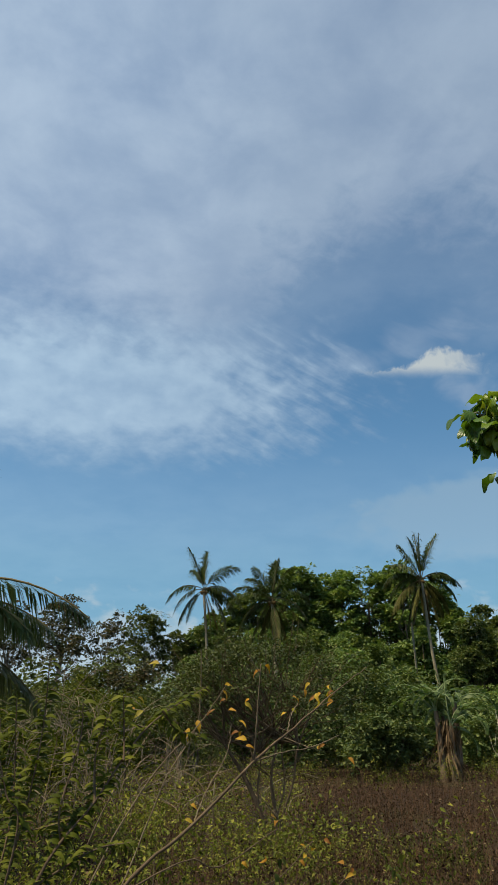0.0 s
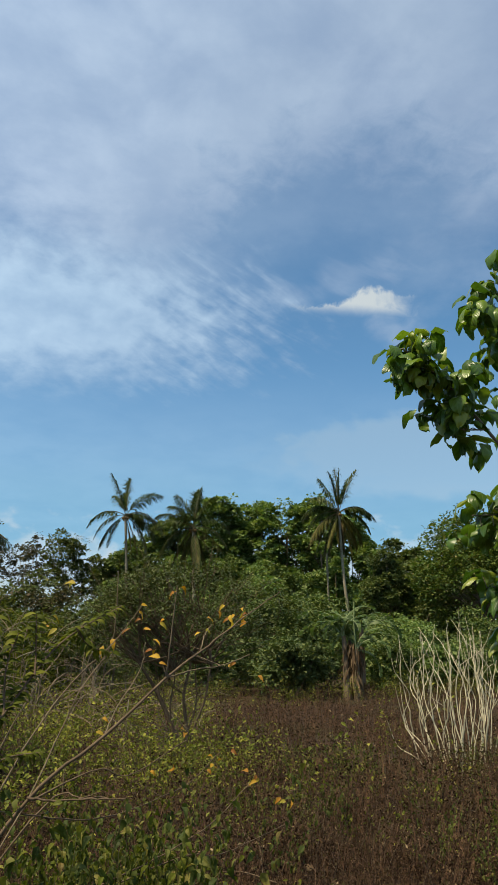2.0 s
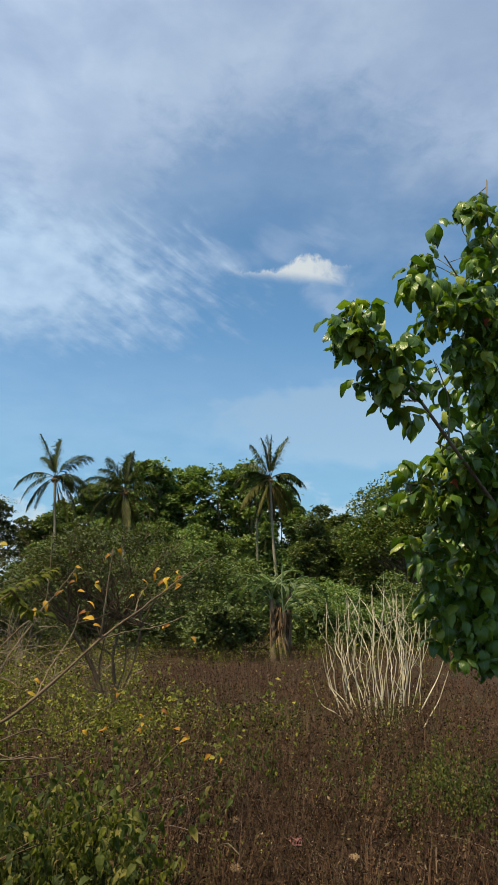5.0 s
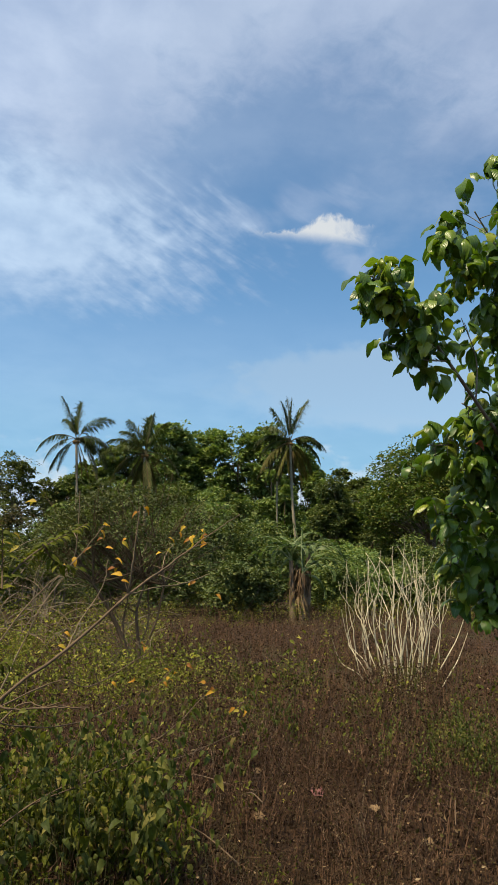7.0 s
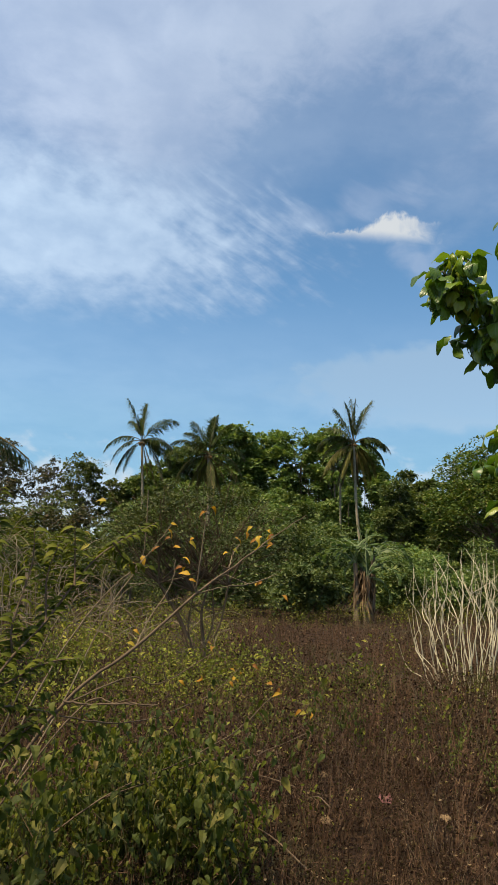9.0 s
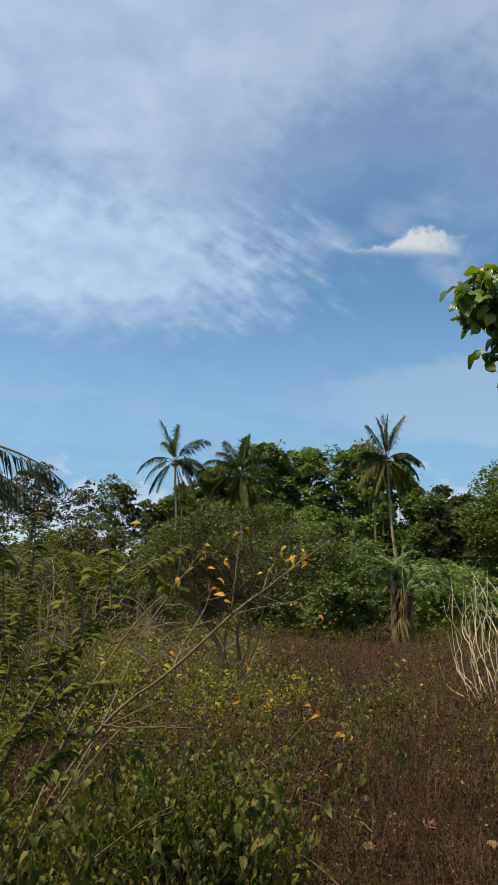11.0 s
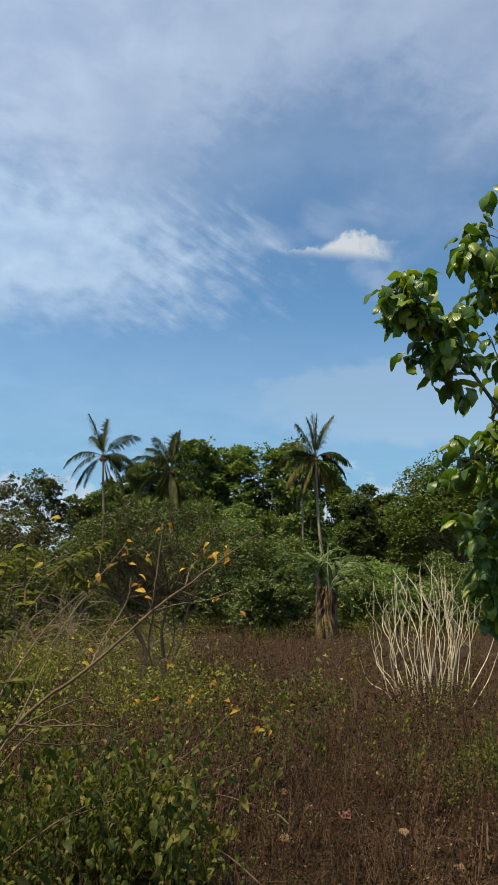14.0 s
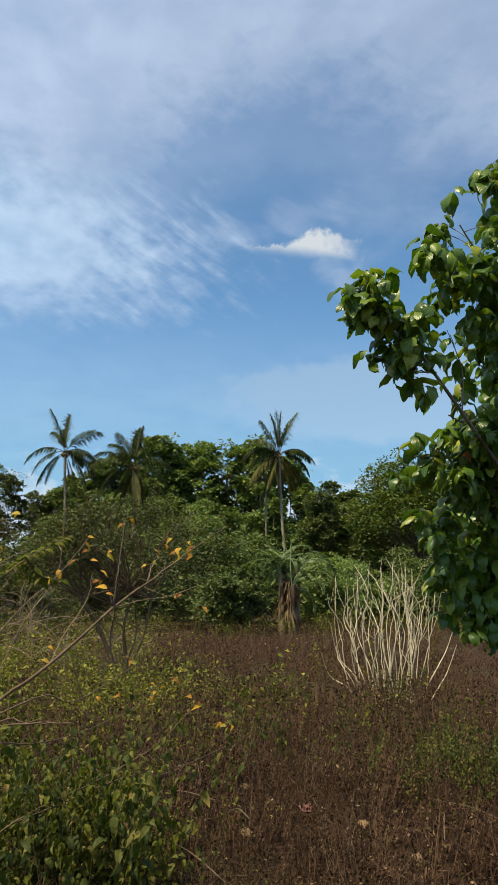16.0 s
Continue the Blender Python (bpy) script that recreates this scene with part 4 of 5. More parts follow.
def whorl(rng, at, away, n, reach):
    """Places and turns of leaves that spread from a shoot and hang over."""
    a = rng.uniform(0, 6.28) + np.arange(n) * 2.4 + rng.normal(size=n) * 0.3
    flat = np.stack([np.cos(a), np.sin(a), np.zeros(n)], 1)
    pos = np.array(at) + flat * rng.uniform(0.01, reach, (n, 1)) + np.stack([0 * a, 0 * a, rng.uniform(-0.05, 0.05, n)], 1)
    way = flat + np.array(away) * 0.35 + rng.normal(size=(n, 3)) * 0.18
    way[:, 2] = rng.uniform(-0.80, 0.40, n)
    nor = np.array([0, 0, 1.0]) + flat * 0.25 + rng.normal(size=(n, 3)) * 0.22
    return pos, frames(way, nor)


def near_tree():
    rng = np.random.default_rng(61)
    base = (3.35, 4.75, lie(3.35, 4.75) - 0.05)
    t = thing("large_leaved_tree", base, "leafy tree with large glossy drooping green leaves", "tree")
    g = Geo()
    trunk = smooth_line([base, (3.3, 4.7, 1.2), (3.15, 4.6, 2.3), (3.1, 4.5, 3.4), (2.95, 4.3, 4.6)], 6)
    tube(g, trunk, 0.10, 0.03, 10, 0, 0.04, rng)
    part("trunk", g, BARK_GREY, t)
    shapes = [big_leaf(w, d, c, k) for k, (w, d, c) in enumerate(((0.60, 1.7, 0.30), (0.54, 2.2, 0.55), (0.64, 1.3, 0.20), (0.50, 2.5, 0.70), (0.58, 1.9, 0.40), (0.50, 1.2, 0.60)))]
    kinds = [q.mesh("large_leaf", LEAF_NEAR) for q in shapes]
    behind = Geo()

    def leaves(at, away, n, reach, lo, hi, single=True):
        pos, rot = whorl(rng, at, away, n, reach)
        for k in range(n):
            j = int(rng.integers(0, 6))
            size = rng.uniform(lo, hi) * (0.55 if rng.random() < 0.15 else 1.0)
            if single:
                piece("leaf", kinds[j], t, pos[k], rot[k], size)
            else:
                scatter(behind, shapes[j].v[0], shapes[j].f[0], pos[k:k + 1], rot[k:k + 1], np.array([size]))

    def bough(line, r, start, spread, lo, hi, step=0.062, n=6, join=True):
        """A branch from the trunk, with leafy shoots from the share start of its length to its tip."""
        line = np.array(line, float)
        if join:
            s = trunk[int(np.argmin(np.abs(trunk[:, 2] - (line[0][2] - 0.30))))]
            line = np.concatenate([[s], line])
        line = smooth_line(line, 6)
        g = Geo()
        tube(g, line, r, r * 0.35, 7, 0, 0.05, rng)
        d = np.linalg.norm(np.diff(line, axis=0), axis=1)
        along = np.concatenate([[0], np.cumsum(d)])
        total = along[-1]
        q = start * total
        away = unit(line[-1] - line[0])
        while q <= total:
            p = np.array([np.interp(q, along, line[:, k]) for k in range(3)])
            e = p + np.clip(rng.normal(size=3), -1.5, 1.5) * spread * (0.9, 1.0, 0.9) + away * 0.03
            tube(g, smooth_line([p, (p + e) / 2 + (0, 0, 0.01), e], 3), 0.004, 0.002, 4)
            leaves(e, away, n, 0.035, lo, hi)
            e = p + rng.normal(size=3) * spread + (0.10, 0.16, 0.0)
            leaves(e, away, n - 1, 0.05, lo, hi, False)
            q += step * rng.uniform(0.7, 1.3)
        part("branch", g, BARK_GREY, t)

    # the long spray that reaches out furthest
    bough([(2.60, 4.10, 2.34), (2.03, 3.62, 2.62), (1.73, 3.40, 2.80), (1.47, 3.20, 2.93), (1.27, 3.08, 3.01), (1.16, 3.02, 3.05)], 0.014, 0.80, 0.068, 0.10, 0.150, 0.030, 7)
    bough([(1.76, 3.40, 2.78), (1.55, 3.25, 2.72), (1.44, 3.20, 2.72)], 0.005, 0.35, 0.015, 0.11, 0.16, 0.08, 3, False)
    bough([(2.03, 3.62, 2.62), (2.03, 3.60, 2.88), (1.89, 3.50, 3.08)], 0.006, 0.55, 0.05, 0.11, 0.17, 0.12, 4, False)
    # upper boughs
    bough([(2.60, 3.90, 3.33), (2.30, 3.75, 3.66), (2.07, 3.62, 3.84)], 0.012, 0.48, 0.115, 0.11, 0.175)
    bough([(2.61, 3.90, 3.54), (2.13, 3.70, 3.54), (1.78, 3.52, 3.52)], 0.012, 0.50, 0.085, 0.11, 0.175)
    bough([(2.72, 4.00, 4.03), (2.58, 3.90, 4.31), (2.60, 3.90, 4.66)], 0.011, 0.40, 0.09, 0.11, 0.175)
    bough([(2.68, 4.00, 3.09), (2.46, 3.90, 3.24), (2.20, 3.75, 3.34)], 0.010, 0.45, 0.10, 0.11, 0.175)
    # middle boughs
    bough([(2.74, 4.20, 2.43), (2.36, 4.00, 2.60), (2.09, 3.90, 2.68)], 0.012, 0.45, 0.085, 0.115, 0.18, 0.070)
    bough([(2.75, 4.20, 2.59), (2.52, 4.10, 2.75), (2.38, 4.00, 2.79)], 0.010, 0.50, 0.085, 0.115, 0.18, 0.070)
    bough([(2.78, 4.30, 2.21), (2.28, 4.15, 2.44), (1.90, 4.00, 2.42)], 0.011, 0.50, 0.080, 0.11, 0.175, 0.068)
    bough([(2.78, 4.30, 2.21), (2.38, 4.20, 2.30), (2.10, 4.10, 2.28)], 0.009, 0.50, 0.085, 0.12, 0.19, 0.085)
    # low boughs
    bough([(2.95, 4.60, 2.05), (2.50, 4.50, 2.06), (2.14, 4.40, 2.02)], 0.010, 0.50, 0.085, 0.11, 0.175, 0.070)
    bough([(2.93, 4.60, 1.77), (2.50, 4.50, 1.80), (2.22, 4.40, 1.72)], 0.010, 0.50, 0.085, 0.12, 0.19, 0.065)
    bough([(2.91, 4.60, 1.61), (2.60, 4.50, 1.54), (2.38, 4.45, 1.45)], 0.009, 0.50, 0.075, 0.12, 0.19, 0.062)
    bough([(2.89, 4.60, 1.40), (2.70, 4.50, 1.36), (2.56, 4.50, 1.30)], 0.009, 0.50, 0.065, 0.12, 0.18, 0.060)
    for k in range(190):
        c = np.array([3.0 + rng.normal() * 0.36, 4.62 + rng.normal() * 0.40, rng.uniform(1.35, 5.0)])
        if c[0] > 2.62 + 0.12 * abs(c[2] - 2.4):
            leaves(c, (-0.4, -0.4, 0), 7, 0.10, 0.13, 0.21, False)
    part("foliage", behind, LEAF_NEAR, t)
    red = leaf_mesh("red_leaf", LEAF_RED, rng, width=0.6, rows=5, fold=0.6, droop=1.3, wave=0.3)
    for p in [(2.42, 3.70, 3.47), (2.22, 3.98, 2.44)]:
        piece("withered_leaf", red, t, p, whorl(rng, p, (-0.3, -0.5, 0), 1, 0.01)[1][0], 0.085, "withered reddish leaf")


near_tree()


# ---------------------------------------------------------------- sapling with yellow leaves
def sapling():
    rng = np.random.default_rng(71)
    base = (-0.95, 3.02, lie(-0.95, 3.02) - 0.03)
    t = thing("sapling", base, "nearly bare sapling with thin tan branches and a few yellow leaves", "sapling")
    B = [
        [(-0.95, 3.02, -0.03), (-0.78, 3.06, 0.5), (-0.47, 3.10, 1.02), (-0.18, 3.15, 1.26), (0.07, 3.25, 1.49), (0.26, 3.40, 1.63), (0.45, 3.60, 1.77), (0.67, 3.80, 1.92)],
        [(0.07, 3.25, 1.49), (0.08, 3.20, 1.65), (0.10, 3.20, 1.89)],
        [(0.07, 3.25, 1.49), (0.18, 3.30, 1.52), (0.32, 3.40, 1.54), (0.47, 3.50, 1.59)],
        [(-0.78, 3.06, 0.5), (-0.60, 3.30, 1.05), (-0.40, 3.40, 1.41), (-0.19, 3.40, 1.63), (-0.06, 3.40, 1.81)],
        [(-0.78, 3.06, 0.45), (-0.52, 3.4, 0.95), (-0.34, 3.50, 1.40), (-0.20, 3.50, 1.64), (-0.19, 3.50, 1.98)],
        [(-0.78, 3.06, 0.5), (-0.42, 3.30, 0.97), (-0.26, 3.30, 1.0), (-0.09, 3.30, 0.99)],
        [(-0.85, 3.04, 0.25), (-0.3, 3.3, 0.6), (0.06, 3.40, 0.74), (0.30, 3.50, 0.85), (0.53, 3.70, 1.01)],
        [(-0.3, 3.3, 0.6), (0.17, 3.60, 0.69), (0.38, 3.70, 0.68), (0.79, 4.00, 0.76)],
        [(-0.47, 3.10, 1.02), (-0.21, 3.30, 1.11), (-0.08, 3.40, 1.07), (0.18, 3.60, 1.19)],
        [(-0.47, 3.10, 0.98), (-0.2, 3.6, 0.86), (0.20, 4.40, 0.85), (0.43, 4.70, 0.99)],
        [(0.22, 3.37, 1.60), (0.24, 3.45, 1.67), (0.28, 3.50, 1.73)],
        [(-0.18, 3.15, 1.26), (-0.14, 3.2, 1.36), (-0.05, 3.25, 1.52), (-0.03, 3.25, 1.64)],
        [(-0.78, 3.06, 0.7), (-0.55, 2.95, 1.25), (-0.42, 2.95, 1.50), (-0.28, 3.05, 1.72)],
        [(-0.46, 3.10, 1.04), (-0.36, 3.02, 1.045), (-0.20, 3.0, 1.05), (-0.07, 3.0, 1.05)],
    ]
    R = [0.0105, 0.0042, 0.0034, 0.0045, 0.0042, 0.0048, 0.0042, 0.0036, 0.0036, 0.0034, 0.003, 0.003, 0.0034, 0.0052]
    for k, (b, r) in enumerate(zip(B, R)):
        g = Geo()
        line = smooth_line(b, 6)
        line[1:-1] += rng.normal(size=(len(line) - 2, 3)) * 0.0018
        tube(g, line, r, 0.0022, 7, 0, 0.05, rng)
        for j in range(1 if k else 4):
            i = int(rng.integers(len(line) // 3, len(line) - 1))
            q = line[i]
            e = q + np.array([rng.normal() * 0.06, rng.normal() * 0.06, rng.uniform(0.0, 0.10)])
            tube(g, smooth_line([q, e], 3), 0.0028, 0.0014, 4)
        part("trunk" if k == 0 else "branch", g, TWIG_BROWN if k in (0, 5, 6, 7, 8, 9, 13) else TWIG_TAN, t)
    kinds = [leaf_mesh("yellow_leaf", LEAF_YELLOW, rng, width=w, rows=5, fold=0.5, droop=d, wave=0.2) for w, d in ((0.40, 0.9), (0.34, 1.3), (0.42, 0.6))]
    spots = [(0.44, 3.72, 1.80, 9), (0.36, 3.6, 1.80, 4), (-0.37, 3.5, 1.92, 2), (0.54, 3.69, 1.02, 4), (0.36, 4.6, 0.93, 4), (-0.06, 3.4, 1.79, 3), (0.04, 3.4, 1.72, 3), (0.0, 3.3, 1.64, 3), (-0.2, 3.45, 1.64, 3),
             (0.03, 3.25, 1.55, 3), (0.1, 3.2, 1.88, 2), (0.27, 3.5, 1.72, 3), (0.38, 3.55, 1.56, 2), (0.20, 3.6, 1.20, 2), (-0.46, 3.35, 1.70, 4), (0.75, 4.0, 0.85, 3), (0.05, 3.4, 1.10, 2), (-0.22, 3.3, 1.30, 2), (0.45, 4.7, 1.0, 2), (0.62, 3.9, 1.5, 1)]
    for x, y, z, n in spots:
        for k in range(n):
            p = np.array([x, y, z]) + rng.normal(size=3) * 0.028
            way = np.array([[rng.normal() * 0.8, rng.normal() * 0.6 - 0.1, -rng.uniform(-0.3, 0.7)]])
            f = frames(way, np.array([[rng.normal() * 0.5, -0.7, 0.8]]))[0]
            piece("leaf", kinds[int(rng.integers(0, 3))], t, p, f, rng.uniform(0.040, 0.066), "yellow leaf")


sapling()


# ---------------------------------------------------------------- shrub with rows of arching olive leaflets
def leafy_shrub():
    rng = np.random.default_rng(81)
    base = (-0.82, 2.25, lie(-0.82, 2.25) - 0.03)
    t = thing("leafy_shrub", base, "shrub with dark thin stems and rows of drooping olive leaves", "shrub")
    S = [
        [(-0.82, 2.25, -0.03), (-0.72, 2.2, 0.7), (-0.55, 2.20, 1.22), (-0.42, 2.30, 1.42), (-0.29, 2.45, 1.63), (-0.11, 2.70, 1.77)],
        [(-0.50, 2.25, 1.32), (-0.51, 2.25, 1.41), (-0.48, 2.30, 1.59), (-0.48, 2.30, 1.70)],
        [(-0.80, 2.25, 0.3), (-0.70, 2.3, 1.0), (-0.63, 2.30, 1.38), (-0.60, 2.30, 1.61), (-0.60, 2.30, 1.83)],
        [(-0.35, 2.36, 1.53), (-0.36, 2.40, 1.60), (-0.37, 2.40, 1.72)],
        [(-0.80, 2.25, 0.5), (-0.62, 2.20, 1.30), (-0.66, 2.20, 1.45), (-0.72, 2.20, 1.62)],
        [(-0.42, 2.30, 1.42), (-0.50, 2.30, 1.37), (-0.62, 2.30, 1.34)],
        [(-0.55, 2.20, 1.22), (-0.40, 2.25, 1.30), (-0.30, 2.32, 1.31)],
        [(-0.75, 2.22, 0.8), (-0.85, 2.1, 1.3), (-0.95, 2.1, 1.6)],
        [(-0.80, 2.25, 0.3), (-0.95, 2.4, 1.1), (-1.05, 2.5, 1.7)],
        [(-0.75, 2.22, 0.7), (-0.55, 2.3, 1.0), (-0.42, 2.35, 1.12)],
        [(-0.42, 2.30, 1.42), (-0.44, 2.36, 1.55), (-0.42, 2.40, 1.66)],
        [(-0.72, 2.25, 1.0), (-0.70, 2.4, 1.35), (-0.74, 2.45, 1.72)],
        [(-0.25, 2.5, 1.68), (-0.20, 2.52, 1.62), (-0.12, 2.56, 1.60)],
        [(-0.60, 2.2, 1.15), (-0.50, 2.22, 1.18), (-0.38, 2.26, 1.16)],
    ]
    kinds = [leaf_mesh("olive_leaf", LEAF_OLIVE, rng, width=w, rows=5, fold=0.35, droop=d, wave=0.12) for w, d in ((0.34, 1.3), (0.30, 1.6), (0.38, 1.0))]
    for k, s in enumerate(S):
        g = Geo()
        line = smooth_line(s, 6)
        tube(g, line, 0.0075 if k == 0 else 0.0042, 0.0018, 6, 0, 0.04, rng)
        part("stem", g, TWIG_BROWN, t)
        seg = line[len(line) // 3:] if k in (0, 2, 4, 8) else line
        ln = np.linalg.norm(np.diff(seg, axis=0), axis=1).sum()
        n = int(ln / 0.0070) + 6
        d = unit(np.gradient(seg, axis=0))
        for j in range(n):
            q = j / (n - 1) * (len(seg) - 1)
            i = min(int(q), len(seg) - 2)
            p = seg[i] + (seg[i + 1] - seg[i]) * (q - i)
            side = (-1) ** j
            way = np.array([side * 0.85, rng.normal() * 0.35 - 0.15, 0.0]) + d[i] * 0.45 + rng.normal(size=3) * 0.16
            f = frames(way[None], np.array([[0, -0.45, 1.0]]) + rng.normal(size=(1, 3)) * 0.25)[0]
            piece("leaf", kinds[int(rng.integers(0, 3))], t, p, f, rng.uniform(0.034, 0.062))


leafy_shrub()


# ---------------------------------------------------------------- broad-leaved weeds close by
def weed_plants():
    rng = np.random.default_rng(91)
    kinds = [leaf_mesh("weed_leaf", LEAF_WEED, rng, width=w, rows=4, fold=0.25, droop=d, wave=0.15) for w, d in ((0.66, 0.8), (0.58, 1.1), (0.72, 0.5))]
    spots = [(0.08, 3.35), (-0.12, 3.15), (0.16, 3.5), (-0.3, 3.3), (0.0, 3.6), (-0.45, 3.0), (0.22, 3.45), (-0.2, 3.45), (-0.55, 3.2), (0.02, 3.05), (-0.35, 2.85), (0.26, 3.75), (-0.6, 2.6), (-0.48, 2.7)]
    for x, y in spots:
        base = np.array((x, y, lie(x, y) - 0.02))
        t = thing("broadleaf_weed", tuple(base), "green broad-leaved weed growing among dry stalks", "weed", "green weeds by the sapling")
        tops = []
        for k in range(3):
            g = Geo()
            h = rng.uniform(0.5, 0.95)
            e = base + (rng.normal() * 0.12, rng.normal() * 0.12, h)
            line = smooth_line([base, (base + e) / 2 + rng.normal(size=3) * 0.03, e], 5)
            tube(g, line, 0.0022, 0.0012, 5)
            tops.append(line)
            part("stem", g, STEM_GREEN, t)
        for k in range(22):
            line = tops[k % 3]
            p = line[int(rng.integers(3, len(line)))] + rng.normal(size=3) * 0.03
            a = rng.uniform(0, 6.28)
            way = np.array([[math.cos(a), math.sin(a), -rng.uniform(0.3, 1.8)]])
            f = frames(way, np.array([[0, -0.2, 1.0]]) + rng.normal(size=(1, 3)) * 0.3)[0]
            piece("leaf", kinds[int(rng.integers(0, 3))], t, p, f, rng.uniform(0.032, 0.060))


weed_plants()


# ---------------------------------------------------------------- the field of weeds
def dry_template(rng, bits=13):
    g = Geo()
    for k in range(6):
        a, lean = rng.uniform(0, 6.28), rng.uniform(0.05, 0.45)
        h = rng.uniform(0.6, 1.0)
        d = np.array([math.cos(a) * lean, math.sin(a) * lean, 1.0])
        p0 = np.array([math.cos(a), math.sin(a), 0]) * 0.06
        p1, p2 = p0 + d * h * 0.5, p0 + d * h + rng.normal(size=3) * 0.05
        w = unit(np.cross(d, rng.normal(size=3))) * 0.006
        g.add([p0 - w, p0 + w, p1 + w, p1 - w], [(0, 1, 2, 3)], 0)
        g.add([p1 - w, p1 + w, p2], [(0, 1, 2)], 0)
        for j in range(3):
            q = p0 + d * h * rng.uniform(0.3, 0.9)
            e = q + np.array([rng.normal(), rng.normal(), rng.uniform(0.2, 1.2)]) * 0.13
            g.add([q - w * 0.7, q + w * 0.7, e], [(0, 1, 2)], 0)
        n = bits
        pos = p0 + d * (h * rng.uniform(0.25, 1.02, n))[:, None] + rng.normal(size=(n, 3)) * 0.07
        scatter(g, *RHOMB, pos, frames(random_dirs(rng, n), random_dirs(rng, n, 0.8)), rng.uniform(0.022, 0.055, n) * math.sqrt(16 / bits), 1)
    return g


def green_template(rng, leaf=0.09, shape=RHOMB, thick=0.006):
    g = Geo()
    for k in range(4):
        a, lean = rng.uniform(0, 6.28), rng.uniform(0.05, 0.5)
        h = rng.uniform(0.6, 1.0)
        d = np.array([math.cos(a) * lean, math.sin(a) * lean, 1.0])
        p0 = np.array([math.cos(a), math.sin(a), 0]) * 0.05
        p2 = p0 + d * h
        w = unit(np.cross(d, rng.normal(size=3))) * thick
        g.add([p0 - w, p0 + w, p2], [(0, 1, 2)], 0)
        n = 13
        pos = p0 + d * (h * rng.uniform(0.3, 1.02, n))[:, None] + rng.normal(size=(n, 3)) * 0.05
        way = random_dirs(rng, n)
        way[:, 2] = -np.abs(way[:, 2]) * 1.2
        scatter(g, *shape, pos, frames(way, random_dirs(rng, n, 1.5)), rng.uniform(0.45, 1.55, n) * leaf, 1)
    return g


def leafy_template(rng, leaf=0.064):
    """A weed with pairs of drooping pointed leaves up its thin stems and side shoots."""
    g = Geo()
    for k in range(4):
        a, lean = rng.uniform(0, 6.28), rng.uniform(0.08, 0.55)
        h = rng.uniform(0.6, 1.0)
        root = np.array([math.cos(a), math.sin(a), 0]) * 0.05
        tip = root + np.array([math.cos(a) * lean, math.sin(a) * lean, 1.0]) * h
        shoots = [(root, tip)]
        for j in range(3):
            s = root + (tip - root) * rng.uniform(0.35, 0.8)
            shoots.append((s, s + np.array([rng.normal() * 0.14, rng.normal() * 0.14, rng.uniform(0.05, 0.2)])))
        for b, e in shoots:
            d = e - b
            w = unit(np.cross(d, rng.normal(size=3))) * 0.0013
            g.add([b - w, b + w, e], [(0, 1, 2)], 0)
            n = max(3, int(np.linalg.norm(d) / 0.055))
            q = np.repeat(np.linspace(0.45 if b is root else 0.3, 1.0, n), 2)
            turn = np.repeat(rng.uniform(0, 3.14) + np.arange(n) * 1.57, 2) + np.tile([0, math.pi], n) + rng.normal(size=2 * n) * 0.35
            way = np.stack([np.cos(turn), np.sin(turn), -rng.uniform(-0.25, 1.2, 2 * n)], 1)
            nor = np.stack([np.cos(turn) * 0.5, np.sin(turn) * 0.5, np.ones(2 * n)], 1) + rng.normal(size=(2 * n, 3)) * 0.45
            keep = rng.random(2 * n) < 0.62
            size = leaf * rng.choice([0.5, 0.75, 1.0, 1.3, 1.6], 2 * n, p=[0.2, 0.3, 0.25, 0.17, 0.08]) * (1.12 - 0.45 * q)
            scatter(g, *HEART, (b + d * q[:, None] + rng.normal(size=(2 * n, 3)) * 0.012)[keep], frames(way, nor)[keep], size[keep], 1)
    return g


HEART = blade(0.50, 4, 0.4, 1.0, tip=0.8, belly=0.66)


def sow(name, label, templates, xy, height, mats, rng, wide=1.0, soft=False):
    out = Geo()
    pick = rng.integers(0, len(templates), len(xy))
    turn = rng.uniform(0, 6.28, len(xy))
    for k, tpl in enumerate(templates):
        sel = np.where(pick == k)[0]
        if not len(sel):
            continue
        v = np.concatenate(tpl.v)
        c, s = np.cos(turn[sel]), np.sin(turn[sel])
        hh = height[sel]
        x = (v[None, :, 0] * c[:, None] - v[None, :, 1] * s[:, None]) * hh[:, None] * wide
        y = (v[None, :, 0] * s[:, None] + v[None, :, 1] * c[:, None]) * hh[:, None] * wide
        z = v[None, :, 2] * hh[:, None]
        ground = np.array([lie(a, b) for a, b in xy[sel]])
        w = np.stack([x + xy[sel, 0][:, None], y + xy[sel, 1][:, None], z + ground[:, None] - 0.02], -1).reshape(-1, 3)
        first = out.n
        out.v.append(w)
        out.n += len(w)
        shift = (np.arange(len(sel)) * len(v))[:, None, None] + first
        for f, m in zip(tpl.f, tpl.m):
            out.f.append((f[None] + shift).reshape(-1, f.shape[1]))
            out.m.append(np.tile(m, len(sel)))
    ob = new(name, out.mesh(name, mats, smooth=soft))
    return tagged(ob, label, "weeds", kind="stuff")


def strew(rng, density, y0, y1, half):
    """Random places in a fan that opens ahead, plus margins."""
    n = int(density * (y1 - y0) * half * 2)
    return np.stack([rng.uniform(-half, half, n), rng.uniform(y0, y1, n)], 1)


def clear_of(xy):
    """Keeps the standing place free."""
    return xy[np.hypot(xy[:, 0], xy[:, 1] + 0.3) > 1.7]


